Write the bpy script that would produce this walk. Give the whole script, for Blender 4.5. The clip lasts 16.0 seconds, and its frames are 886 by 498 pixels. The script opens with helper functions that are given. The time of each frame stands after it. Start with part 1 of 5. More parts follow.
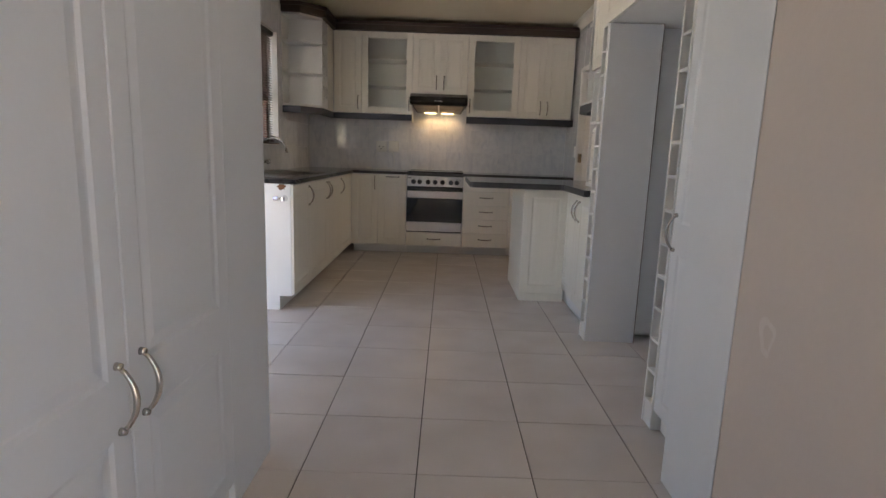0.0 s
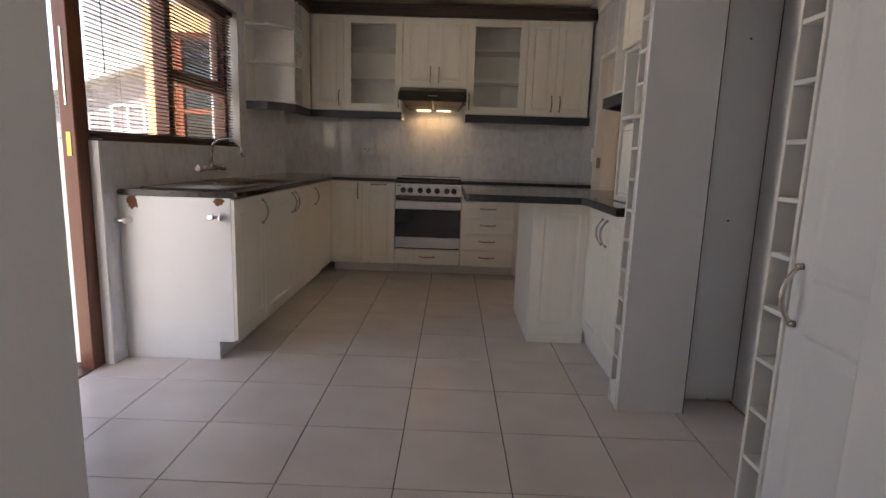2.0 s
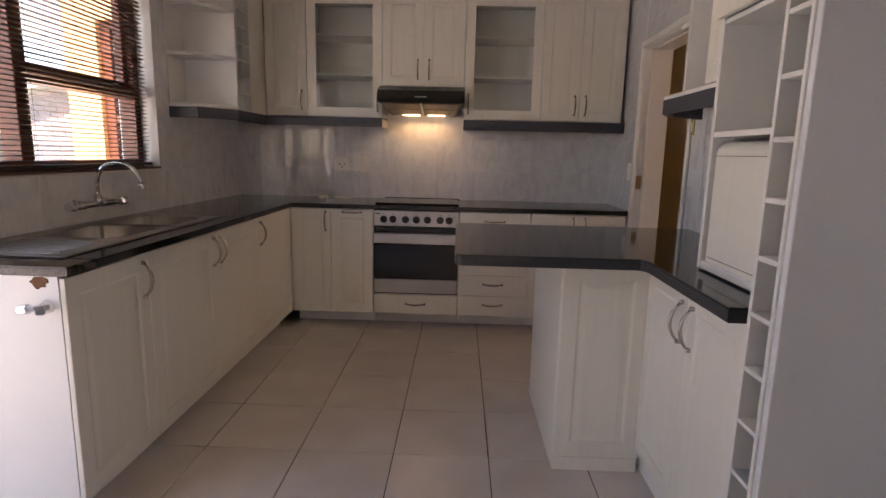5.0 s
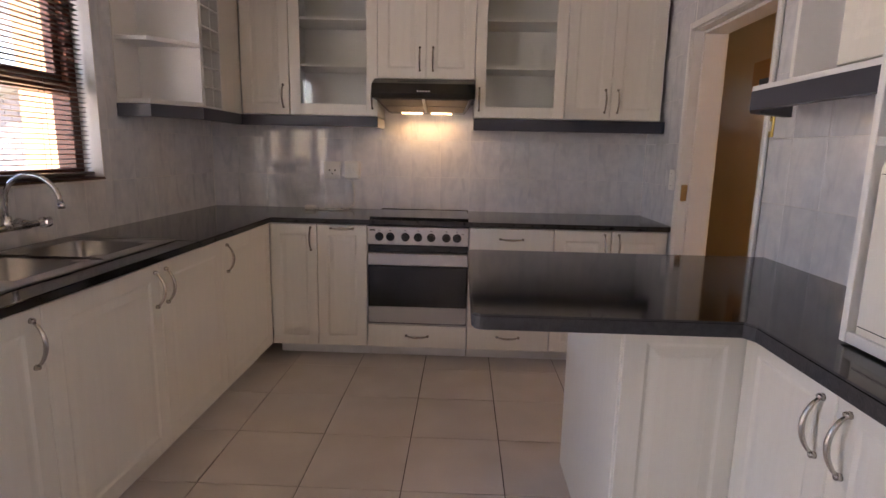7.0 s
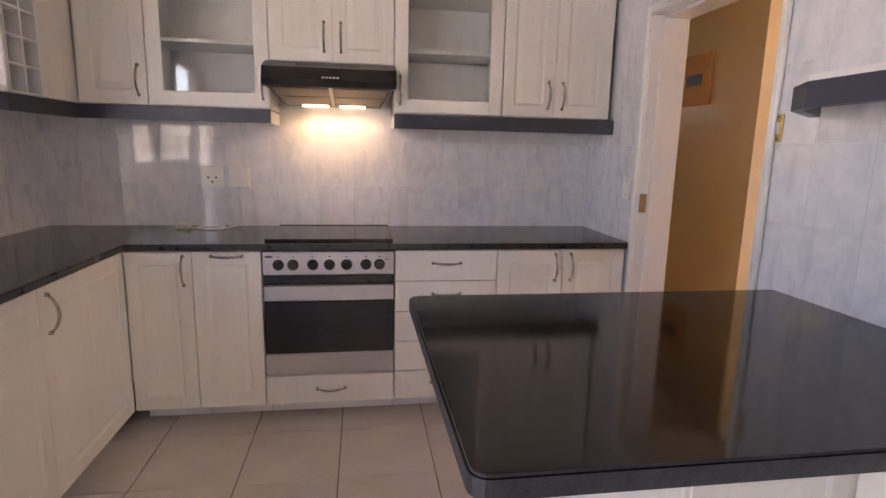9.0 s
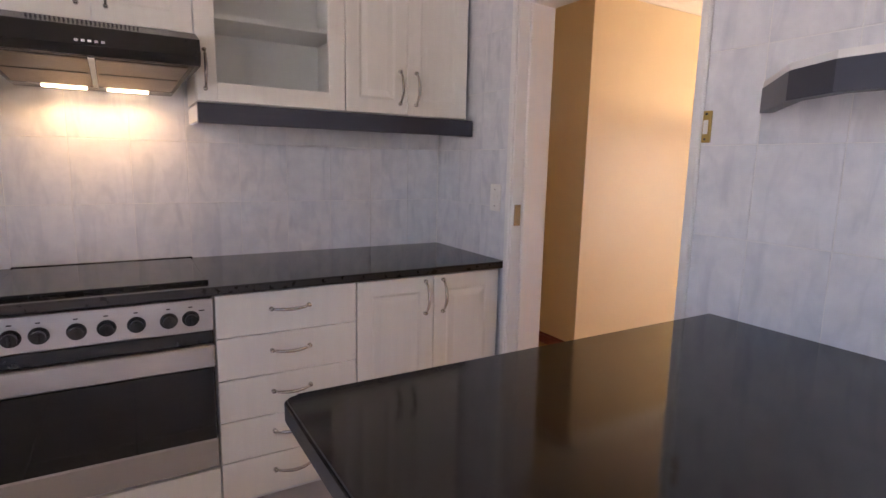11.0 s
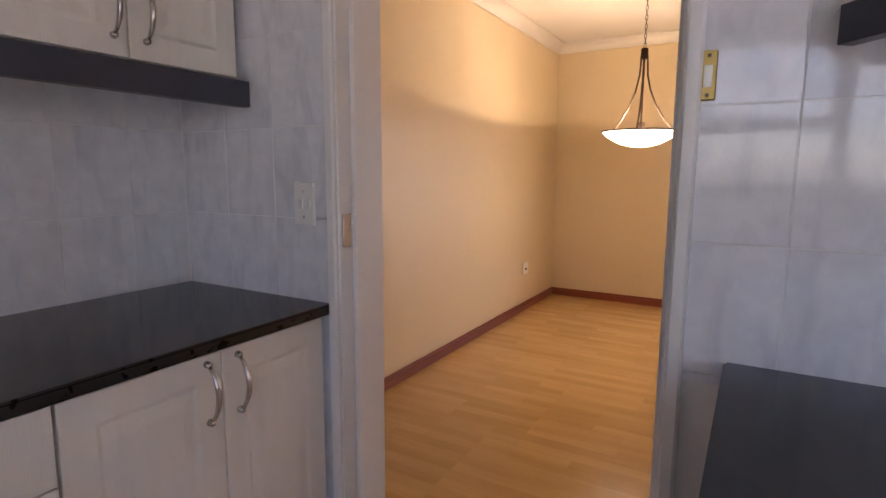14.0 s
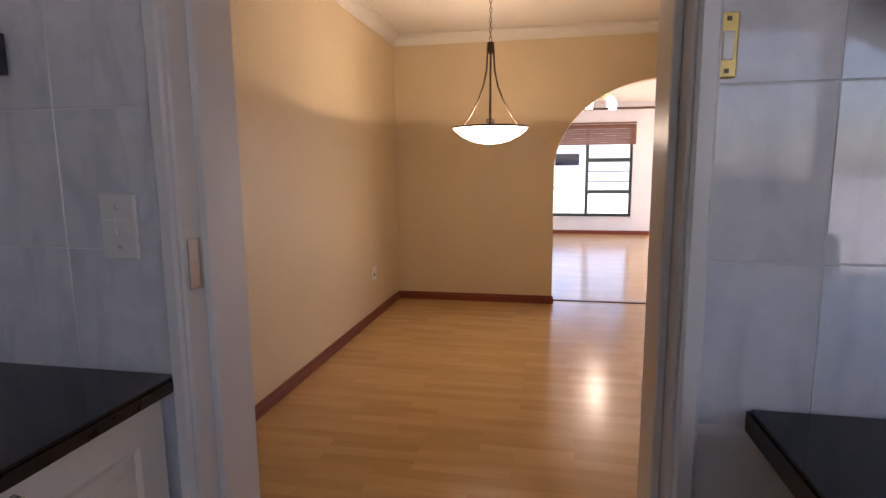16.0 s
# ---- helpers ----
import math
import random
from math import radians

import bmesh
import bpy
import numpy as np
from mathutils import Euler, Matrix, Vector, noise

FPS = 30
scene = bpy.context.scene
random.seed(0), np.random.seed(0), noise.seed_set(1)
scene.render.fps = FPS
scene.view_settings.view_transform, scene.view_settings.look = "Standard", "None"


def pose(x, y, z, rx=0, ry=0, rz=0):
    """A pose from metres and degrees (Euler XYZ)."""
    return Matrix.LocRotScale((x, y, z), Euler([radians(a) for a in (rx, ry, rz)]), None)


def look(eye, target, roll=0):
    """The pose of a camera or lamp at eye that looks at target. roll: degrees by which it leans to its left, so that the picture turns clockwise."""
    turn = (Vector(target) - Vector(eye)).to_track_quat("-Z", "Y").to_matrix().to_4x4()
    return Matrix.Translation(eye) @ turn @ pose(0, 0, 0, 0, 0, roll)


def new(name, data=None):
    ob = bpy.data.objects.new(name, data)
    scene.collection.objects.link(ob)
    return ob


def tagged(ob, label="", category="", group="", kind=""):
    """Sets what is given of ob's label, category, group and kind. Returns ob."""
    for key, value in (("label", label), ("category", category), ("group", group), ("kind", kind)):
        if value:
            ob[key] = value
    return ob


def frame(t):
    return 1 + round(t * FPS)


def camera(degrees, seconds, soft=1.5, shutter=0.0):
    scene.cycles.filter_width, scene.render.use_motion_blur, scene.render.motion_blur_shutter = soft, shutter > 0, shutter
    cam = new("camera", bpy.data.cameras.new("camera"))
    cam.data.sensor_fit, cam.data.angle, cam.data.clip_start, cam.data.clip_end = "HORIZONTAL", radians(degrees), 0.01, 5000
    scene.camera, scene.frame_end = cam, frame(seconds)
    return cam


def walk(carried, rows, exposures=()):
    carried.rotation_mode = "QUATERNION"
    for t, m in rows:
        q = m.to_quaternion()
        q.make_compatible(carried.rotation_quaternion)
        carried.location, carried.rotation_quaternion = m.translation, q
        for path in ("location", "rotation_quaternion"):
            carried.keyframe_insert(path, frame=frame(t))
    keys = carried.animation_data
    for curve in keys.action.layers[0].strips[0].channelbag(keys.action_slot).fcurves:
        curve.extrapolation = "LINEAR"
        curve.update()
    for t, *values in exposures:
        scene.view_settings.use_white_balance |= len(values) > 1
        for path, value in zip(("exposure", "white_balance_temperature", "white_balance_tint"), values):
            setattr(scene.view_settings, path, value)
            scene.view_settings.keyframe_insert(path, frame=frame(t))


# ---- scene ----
cam = camera(78.7, 16.0)
PATH = [
    (0, (0.117, 0.238, 1.09), (0.114, 2.208, 0.743), 2.0),
    (0.5, (0.17, 0.485, 1.089), (0.161, 2.456, 0.747), 1.9),
    (1, (0.165, 0.686, 1.098), (0.154, 2.657, 0.756), 2.0),
    (1.5, (0.158, 0.863, 1.111), (0.144, 2.834, 0.77), 2.0),
    (2, (0.212, 1.087, 1.107), (0.187, 3.058, 0.767), 1.9),
    (2.5, (0.23, 1.28, 1.089), (0.203, 3.251, 0.75), 1.8),
    (3, (0.221, 1.514, 1.111), (0.186, 3.484, 0.77), 1.8),
    (3.5, (0.232, 1.67, 1.137), (0.201, 3.64, 0.798), 1.8),
    (4, (0.3, 1.882, 1.18), (0.258, 3.851, 0.834), 1.7),
    (6.5, (0.282, 2.688, 1.288), (0.22, 4.656, 0.939), 1.2),
    (7, (0.258, 2.857, 1.288), (0.19, 4.824, 0.935), 1.2),
    (7.5, (0.199, 3.032, 1.303), (0.123, 4.999, 0.951), 1.2),
    (8, (0.189, 3.178, 1.313), (0.129, 5.144, 0.952), 1.2),
    (8.5, (0.162, 3.36, 1.339), (0.243, 5.323, 0.967), 1.3),
    (9, (0.148, 3.502, 1.321), (0.446, 5.446, 0.962), 1.3),
    (9.5, (0.104, 3.639, 1.354), (0.594, 5.543, 0.989), 1.3),
    (10, (0.065, 3.776, 1.345), (0.748, 5.622, 0.99), 1.2),
    (12.5, (0.215, 4.662, 1.249), (1.536, 6.137, 0.969), 1.1),
    (13, (0.301, 4.767, 1.252), (1.717, 6.149, 0.965), 0.8),
    (13.5, (0.328, 4.897, 1.248), (1.9, 6.102, 0.968), 0.6),
    (14, (0.379, 5.003, 1.243), (2.094, 5.993, 0.963), 0.3),
    (14.5, (0.47, 5.066, 1.229), (2.26, 5.912, 0.949), 0.1),
    (15, (0.551, 5.138, 1.228), (2.41, 5.82, 0.943), -0.2),
    (15.5, (0.603, 5.238, 1.241), (2.51, 5.769, 0.957), -0.2),
    (16, (0.646, 5.324, 1.251), (2.587, 5.708, 0.963), -0.5),
]
EXPOSURES = [(0, 2.3, 7000, 14), (2.5, 1.97, 7500, 20), (4, 2.15, 7500, 24), (7, 2.65, 7200, 28), (9.5, 3.35, 6750, 28), (13, 2.78, 6500, 28), (14.5, 2.65, 6450, 28), (15.5, 2.38, 6200, 27), (16, 2.1, 6150, 27)]
walk(cam, [(t, look(eye, target, roll)) for t, eye, target, roll in PATH], EXPOSURES)

# ---- daylight ----
world = bpy.data.worlds.new("sky")
scene.world = world
world.use_nodes = True
wn = world.node_tree
sky = wn.nodes.new("ShaderNodeTexSky")
sky.sky_type, sky.sun_disc = "NISHITA", False
sky.sun_elevation, sky.sun_rotation = radians(60), radians(188)
wn.links.new(sky.outputs[0], wn.nodes["Background"].inputs[0])
wn.nodes["Background"].inputs[1].default_value = 0.15
sun = new("sun", bpy.data.lights.new("sun", "SUN"))
sun.data.energy, sun.data.angle, sun.data.color = 5.0, radians(0.6), (1.0, 0.95, 0.88)
sun.matrix_world = look((-1.05, -7.5, 13.1), (0, 0, 0))


def lamp(name, kind, place, power, colour, radius=0.03):
    ob = new(name, bpy.data.lights.new(name, kind))
    ob.data.energy, ob.data.color, ob.data.shadow_soft_size = power, colour, radius
    ob.location = place
    return ob


lamp("dining_bulb", "POINT", (4.3, 5.72, 1.50), 3.6, (1.0, 0.80, 0.54), 0.012)
for hx in (-0.085, 0.105):
    hb = lamp("hood_bulb", "SPOT", (hx, 6.485, 1.525), 0.27, (1.0, 0.62, 0.26), 0.02)
    hb.data.spot_size, hb.data.spot_blend = radians(160), 0.5
lamp("lounge_bulb", "POINT", (8.5, 4.62, 2.02), 5, (1.0, 0.8, 0.55), 0.04)


# ---- materials ----
def material(name, colour, rough=0.5, metal=0.0, vary=0.06, scale=6.0, fine=90.0, bump=0.15, tint=None, stretch=(1, 1, 1), coat=0.0, per_piece=0.0, rough_vary=0.1, spec=0.5):
    """Principled surface with a broad and a fine variation of colour, and a fine relief."""
    m = bpy.data.materials.new(name)
    m.use_nodes = True
    nt = m.node_tree
    p = nt.nodes["Principled BSDF"]
    p.inputs["Metallic"].default_value = metal
    p.inputs["Coat Weight"].default_value = coat
    p.inputs["Specular IOR Level"].default_value = spec
    geo = nt.nodes.new("ShaderNodeTexCoord")
    mp = nt.nodes.new("ShaderNodeMapping")
    mp.inputs["Scale"].default_value = stretch
    nt.links.new(geo.outputs["Object"], mp.inputs[0])
    info = nt.nodes.new("ShaderNodeObjectInfo")
    add = nt.nodes.new("ShaderNodeVectorMath")
    mul = nt.nodes.new("ShaderNodeMath")
    mul.operation, mul.inputs[1].default_value = "MULTIPLY", 37.0
    nt.links.new(info.outputs["Random"], mul.inputs[0])
    nt.links.new(mp.outputs[0], add.inputs[0])
    nt.links.new(mul.outputs[0], add.inputs[1])
    big = nt.nodes.new("ShaderNodeTexNoise")
    big.inputs["Scale"].default_value, big.inputs["Detail"].default_value = scale, 5
    small = nt.nodes.new("ShaderNodeTexNoise")
    small.inputs["Scale"].default_value, small.inputs["Detail"].default_value = fine, 3
    for n in (big, small):
        nt.links.new(add.outputs[0], n.inputs["Vector"])
    both = nt.nodes.new("ShaderNodeMath")
    both.operation = "MULTIPLY_ADD"
    both.inputs[1].default_value = 0.4
    nt.links.new(small.outputs[0], both.inputs[0])
    nt.links.new(big.outputs[0], both.inputs[2])
    last = both
    if per_piece:
        pp = nt.nodes.new("ShaderNodeMath")
        pp.operation, pp.inputs[1].default_value = "MULTIPLY_ADD", per_piece
        nt.links.new(info.outputs["Random"], pp.inputs[0])
        nt.links.new(both.outputs[0], pp.inputs[2])
        last = pp
    ramp = nt.nodes.new("ShaderNodeValToRGB")
    a = tint or tuple(c * (1 - 2.2 * vary) for c in colour)
    ramp.color_ramp.elements[0].position, ramp.color_ramp.elements[1].position = 0.35, 1.0
    ramp.color_ramp.elements[0].color, ramp.color_ramp.elements[1].color = (*a, 1), (*colour, 1)
    nt.links.new(last.outputs[0], ramp.inputs[0])
    nt.links.new(ramp.outputs[0], p.inputs["Base Color"])
    rr = nt.nodes.new("ShaderNodeMapRange")
    rr.inputs[3].default_value, rr.inputs[4].default_value = rough * (1 - rough_vary), rough * (1 + rough_vary)
    nt.links.new(big.outputs[0], rr.inputs[0])
    nt.links.new(rr.outputs[0], p.inputs["Roughness"])
    bp = nt.nodes.new("ShaderNodeBump")
    bp.inputs["Strength"].default_value, bp.inputs["Distance"].default_value = bump, 0.002
    nt.links.new(small.outputs[0], bp.inputs["Height"])
    nt.links.new(bp.outputs[0], p.inputs["Normal"])
    return m


def glowing(name, colour, strength, base=(0.9, 0.85, 0.75)):
    m = material(name, base, 0.3)
    p = m.node_tree.nodes["Principled BSDF"]
    p.inputs["Emission Color"].default_value, p.inputs["Emission Strength"].default_value = (*colour, 1), strength
    return m


def glass(name, rough=0.0, colour=(1, 1, 1)):
    m = bpy.data.materials.new(name)
    m.use_nodes = True
    nt = m.node_tree
    nt.nodes.remove(nt.nodes["Principled BSDF"])
    tr, gl, mix = (nt.nodes.new(k) for k in ("ShaderNodeBsdfTransparent", "ShaderNodeBsdfGlossy", "ShaderNodeMixShader"))
    mix.inputs[0].default_value = 0.05
    tr.inputs[0].default_value = (*colour, 1)
    gl.inputs["Roughness"].default_value = rough
    nt.links.new(tr.outputs[0], mix.inputs[1])
    nt.links.new(gl.outputs[0], mix.inputs[2])
    nt.links.new(mix.outputs[0], nt.nodes["Material Output"].inputs[0])
    return m


CAB = material("cabinet_vinyl", (0.81, 0.778, 0.70), 0.36, vary=0.03, scale=3, fine=60, bump=0.25, stretch=(14, 14, 1))
CARC = material("white_melamine", (0.80, 0.79, 0.77), 0.4, vary=0.02, bump=0.05)
# grey-white boards; on cupboard doors its bluish cast stands in for cool daylight
PANEL = material("grey_white_and_cool_lit", (0.72, 0.73, 0.75), 0.4, vary=0.02, bump=0.05)
GRANITE = material("black_granite", (0.020, 0.017, 0.017), 0.07, vary=0.3, scale=40, fine=260, bump=0.02, tint=(0.006, 0.005, 0.005), spec=0.4)
EDGE = material("rough_granite_edge", (0.045, 0.046, 0.052), 0.45, vary=0.3, scale=60, fine=220, bump=0.5, tint=(0.012, 0.012, 0.015))
SMOOTH_EDGE = material("honed_granite_edge", (0.024, 0.020, 0.019), 0.28, vary=0.12, scale=30, fine=200, bump=0.03)
PELMET = material("slate_blue_laminate", (0.050, 0.053, 0.072), 0.4, vary=0.08, bump=0.1)
CORNICE = material("dark_brown_laminate", (0.055, 0.035, 0.03), 0.45, vary=0.1, stretch=(1, 12, 12))
TILE = material("pale_marbled_tile", (0.80, 0.80, 0.82), 0.05, vary=0.05, scale=5, fine=14, bump=0.03, tint=(0.64, 0.65, 0.69), stretch=(2.6, 2.6, 1.1), rough_vary=0.3, per_piece=0.05, spec=0.55)
GROUT = material("tile_grout", (0.80, 0.79, 0.78), 0.9, vary=0.06)
FLOORT = material("floor_tile", (0.60, 0.535, 0.49), 0.27, bump=0.02, rough_vary=0.0)
FGROUT = material("dark_floor_grout", (0.09, 0.075, 0.065), 0.9, vary=0.1)
WHITE = material("white_gloss_paint", (0.80, 0.79, 0.77), 0.3, vary=0.03, scale=4, fine=30, bump=0.15)
PLASTER = material("white_wall_paint", (0.78, 0.77, 0.76), 0.55, vary=0.03, scale=4, fine=40, bump=0.2)
BEIGE = material("beige_wall_paint", (0.62, 0.53, 0.47), 0.6, vary=0.03, scale=3, fine=45, bump=0.25)
SCUFF = material("pale_scuff", (0.68, 0.60, 0.545), 0.6, vary=0.05)
CEIL = material("cream_ceiling_paint", (0.74, 0.67, 0.52), 0.8, vary=0.03, scale=2)
CEILW = material("white_ceiling_paint", (0.82, 0.78, 0.70), 0.8, vary=0.03, scale=2)
OCHRE = material("ochre_wall_paint", (0.74, 0.60, 0.375), 0.38, vary=0.03, scale=2.5, fine=50, bump=0.15)
STEEL = material("brushed_steel", (0.46, 0.45, 0.45), 0.3, 1.0, vary=0.015, scale=4, fine=120, bump=0.02, stretch=(1, 30, 30))
NICKEL = material("satin_nickel", (0.56, 0.53, 0.49), 0.24, 1.0, vary=0.08)
SINKST = material("worn_sink_steel", (0.50, 0.48, 0.46), 0.36, 1.0, vary=0.08, scale=5, fine=120, bump=0.04)
CHROME = material("chrome", (0.75, 0.75, 0.76), 0.10, 1.0, vary=0.05)
BLACK = material("black_enamel", (0.016, 0.015, 0.016), 0.25, vary=0.2)
BLACKGLASS = material("black_glass", (0.008, 0.008, 0.010), 0.05, vary=0.1, bump=0.0)
WOOD = material("varnished_red_brown_wood", (0.17, 0.052, 0.024), 0.35, vary=0.2, scale=3, fine=30, bump=0.2, tint=(0.09, 0.028, 0.014), stretch=(9, 9, 0.6))
SLAT = material("dark_brown_slat", (0.045, 0.035, 0.025), 0.35, vary=0.15)
SKIRT = material("red_brown_skirting", (0.25, 0.055, 0.025), 0.45, vary=0.15, stretch=(1, 8, 8))
BRASS = material("brass_plate", (0.55, 0.38, 0.12), 0.3, 0.8, vary=0.1)
PLASTIC = material("white_plastic", (0.80, 0.79, 0.76), 0.35, vary=0.02)
DARKPL = material("dark_plastic", (0.03, 0.025, 0.022), 0.4, vary=0.1)
RUST = material("rust_stain", (0.22, 0.09, 0.035), 0.8, vary=0.3, scale=60)
IRON = material("bronze_iron", (0.07, 0.045, 0.03), 0.4, 0.7, vary=0.2)
FROST = glowing("frosted_lamp_glass", (1.0, 0.80, 0.55), 2.3)
BULB = glowing("lit_glass", (1.0, 0.9, 0.7), 3.0)
HOTLENS = glowing("hood_lens", (1.0, 0.72, 0.38), 1.8)
PANE = glass("clear_pane")
CABPANE = glass("cabinet_pane", 0.03, (0.97, 0.98, 0.97))
FILTER = material("grease_filter", (0.20, 0.17, 0.15), 0.4, 0.9, vary=0.15, bump=0.3)
PAVE = material("pale_paving", (0.62, 0.58, 0.53), 0.8, vary=0.1, scale=2, bump=0.4)
LAWN = material("lawn", (0.10, 0.20, 0.04), 0.9, vary=0.3, scale=8, bump=0.8)
LEAF = material("palm_leaf", (0.10, 0.17, 0.06), 0.5, vary=0.3, scale=10)
FACE = material("ochre_render", (0.70, 0.42, 0.20), 0.8, vary=0.08, scale=3, bump=0.4)
GREYB = material("grey_brick", (0.25, 0.235, 0.25), 0.8, vary=0.15, scale=5, bump=0.5, per_piece=0.1)
MORTAR = material("brick_mortar", (0.36, 0.34, 0.33), 0.9, vary=0.1)
ROOF = material("grey_roof_sheet", (0.45, 0.45, 0.47), 0.6, vary=0.1)
FASCIA = material("white_fascia", (0.75, 0.75, 0.76), 0.5, vary=0.05)
DARKWALL = material("dark_garden_wall", (0.07, 0.065, 0.06), 0.9, vary=0.2)
GREENF = material("dark_green_frame", (0.04, 0.07, 0.05), 0.4, vary=0.1)
BLINDW = material("brown_wooden_blind", (0.20, 0.085, 0.05), 0.5, vary=0.15, stretch=(1, 1, 14))
CURT = material("rod_brown", (0.11, 0.05, 0.03), 0.4, vary=0.1)


def laminate(name):
    """Honey laminate with short strips running along y."""
    m = material(name, (0.60, 0.385, 0.16), 0.2, vary=0.10, scale=2.5, fine=45, bump=0.04, tint=(0.50, 0.30, 0.11), stretch=(9, 0.8, 1), rough_vary=0.2)
    nt = m.node_tree
    p = nt.nodes["Principled BSDF"]
    tc = nt.nodes["Texture Coordinate"]
    mp = nt.nodes.new("ShaderNodeMapping")
    mp.inputs["Rotation"].default_value = (0, 0, radians(90))
    br = nt.nodes.new("ShaderNodeTexBrick")
    br.offset = 0.37
    for key, v in (("Scale", 1.0), ("Mortar Size", 0.0004), ("Brick Width", 0.42), ("Row Height", 0.066)):
        br.inputs[key].default_value = v
    br.inputs["Color1"].default_value, br.inputs["Color2"].default_value, br.inputs["Mortar"].default_value = (1, 1, 1, 1), (0.80, 0.76, 0.70, 1), (0.75, 0.7, 0.62, 1)
    mx = nt.nodes.new("ShaderNodeMix")
    mx.data_type, mx.blend_type = "RGBA", "MULTIPLY"
    mx.inputs[0].default_value = 0.85
    src = p.inputs["Base Color"].links[0].from_socket
    nt.links.new(tc.outputs["Object"], mp.inputs[0])
    nt.links.new(mp.outputs[0], br.inputs["Vector"])
    nt.links.new(src, mx.inputs[6])
    nt.links.new(br.outputs["Color"], mx.inputs[7])
    nt.links.new(mx.outputs[2], p.inputs["Base Color"])
    return m


LAMINATE = laminate("honey_laminate")


def cloud(m, first, second, scale):
    """Soft clouds between two close colours, different on every piece."""
    nt = m.node_tree
    p = nt.nodes["Principled BSDF"]
    info = nt.nodes.new("ShaderNodeObjectInfo")
    tc = nt.nodes.new("ShaderNodeTexCoord")
    add = nt.nodes.new("ShaderNodeVectorMath")
    mul = nt.nodes.new("ShaderNodeMath")
    mul.operation, mul.inputs[1].default_value = "MULTIPLY", 19.0
    nz = nt.nodes.new("ShaderNodeTexNoise")
    nz.inputs["Scale"].default_value, nz.inputs["Detail"].default_value = scale, 1.5
    mx = nt.nodes.new("ShaderNodeMix")
    mx.data_type = "RGBA"
    mx.inputs[6].default_value, mx.inputs[7].default_value = (*first, 1), (*second, 1)
    nt.links.new(info.outputs["Random"], mul.inputs[0])
    nt.links.new(tc.outputs["Object"], add.inputs[0])
    nt.links.new(mul.outputs[0], add.inputs[1])
    nt.links.new(add.outputs[0], nz.inputs["Vector"])
    nt.links.new(nz.outputs[0], mx.inputs[0])
    nt.links.new(mx.outputs[2], p.inputs["Base Color"])
    return m


def veins(m, dark, scale, amount):
    """Slanting grey marble veins, different on every tile."""
    nt = m.node_tree
    p = nt.nodes["Principled BSDF"]
    info = nt.nodes.new("ShaderNodeObjectInfo")
    tc = nt.nodes.new("ShaderNodeTexCoord")
    mul = nt.nodes.new("ShaderNodeMath")
    mul.operation, mul.inputs[1].default_value = "MULTIPLY", 23.0
    add = nt.nodes.new("ShaderNodeVectorMath")
    mp = nt.nodes.new("ShaderNodeMapping")
    mp.inputs["Rotation"].default_value, mp.inputs["Scale"].default_value = (0, 0, radians(28)), (3.2, 0.9, 1)
    nz = nt.nodes.new("ShaderNodeTexNoise")
    nz.inputs["Scale"].default_value, nz.inputs["Detail"].default_value, nz.inputs["Distortion"].default_value = scale, 3, 0.8
    ramp = nt.nodes.new("ShaderNodeValToRGB")
    ramp.color_ramp.elements[0].position, ramp.color_ramp.elements[1].position = 0.50, 0.72
    ramp.color_ramp.elements[0].color, ramp.color_ramp.elements[1].color = (0, 0, 0, 1), (amount, amount, amount, 1)
    mx = nt.nodes.new("ShaderNodeMix")
    mx.data_type = "RGBA"
    mx.inputs[7].default_value = (*dark, 1)
    src = p.inputs["Base Color"].links[0].from_socket
    nt.links.new(info.outputs["Random"], mul.inputs[0])
    nt.links.new(tc.outputs["Object"], mp.inputs[0])
    nt.links.new(mp.outputs[0], add.inputs[0])
    nt.links.new(mul.outputs[0], add.inputs[1])
    nt.links.new(add.outputs[0], nz.inputs["Vector"])
    nt.links.new(nz.outputs[0], ramp.inputs[0])
    nt.links.new(ramp.outputs[0], mx.inputs[0])
    nt.links.new(src, mx.inputs[6])
    nt.links.new(mx.outputs[2], p.inputs["Base Color"])


veins(TILE, (0.47, 0.49, 0.55), 5.0, 0.45)
cloud(FLOORT, (0.56, 0.49, 0.44), (0.74, 0.675, 0.63), 4.0)


# ---- mesh helpers ----
def finish(name, bm, mat, parent=None, smooth=False, at=None):
    me = bpy.data.meshes.new(name)
    bmesh.ops.recalc_face_normals(bm, faces=bm.faces)
    bm.to_mesh(me)
    bm.free()
    for mm in (mat if isinstance(mat, (list, tuple)) else [mat]):
        me.materials.append(mm)
    if smooth:
        for f in me.polygons:
            f.use_smooth = True
    ob = new(name, me)
    if at is not None:
        ob.matrix_basis = at
    if parent is not None:
        adopt(ob, parent)
    return ob


def base_of(ob):
    """The world place of a thing's origin."""
    p = Vector((0, 0, 0))
    while ob is not None:
        p += ob.location
        ob = ob.parent
    return p


def adopt(ob, parent):
    """Makes ob a part of parent and keeps it where it is."""
    ob.parent = parent
    ob.location = ob.location - base_of(parent)


def thing(name, base, label, category, group="", kind=""):
    e = new(name)
    e.empty_display_size = 0.1
    e.location = base
    return tagged(e, label, category, group, kind)


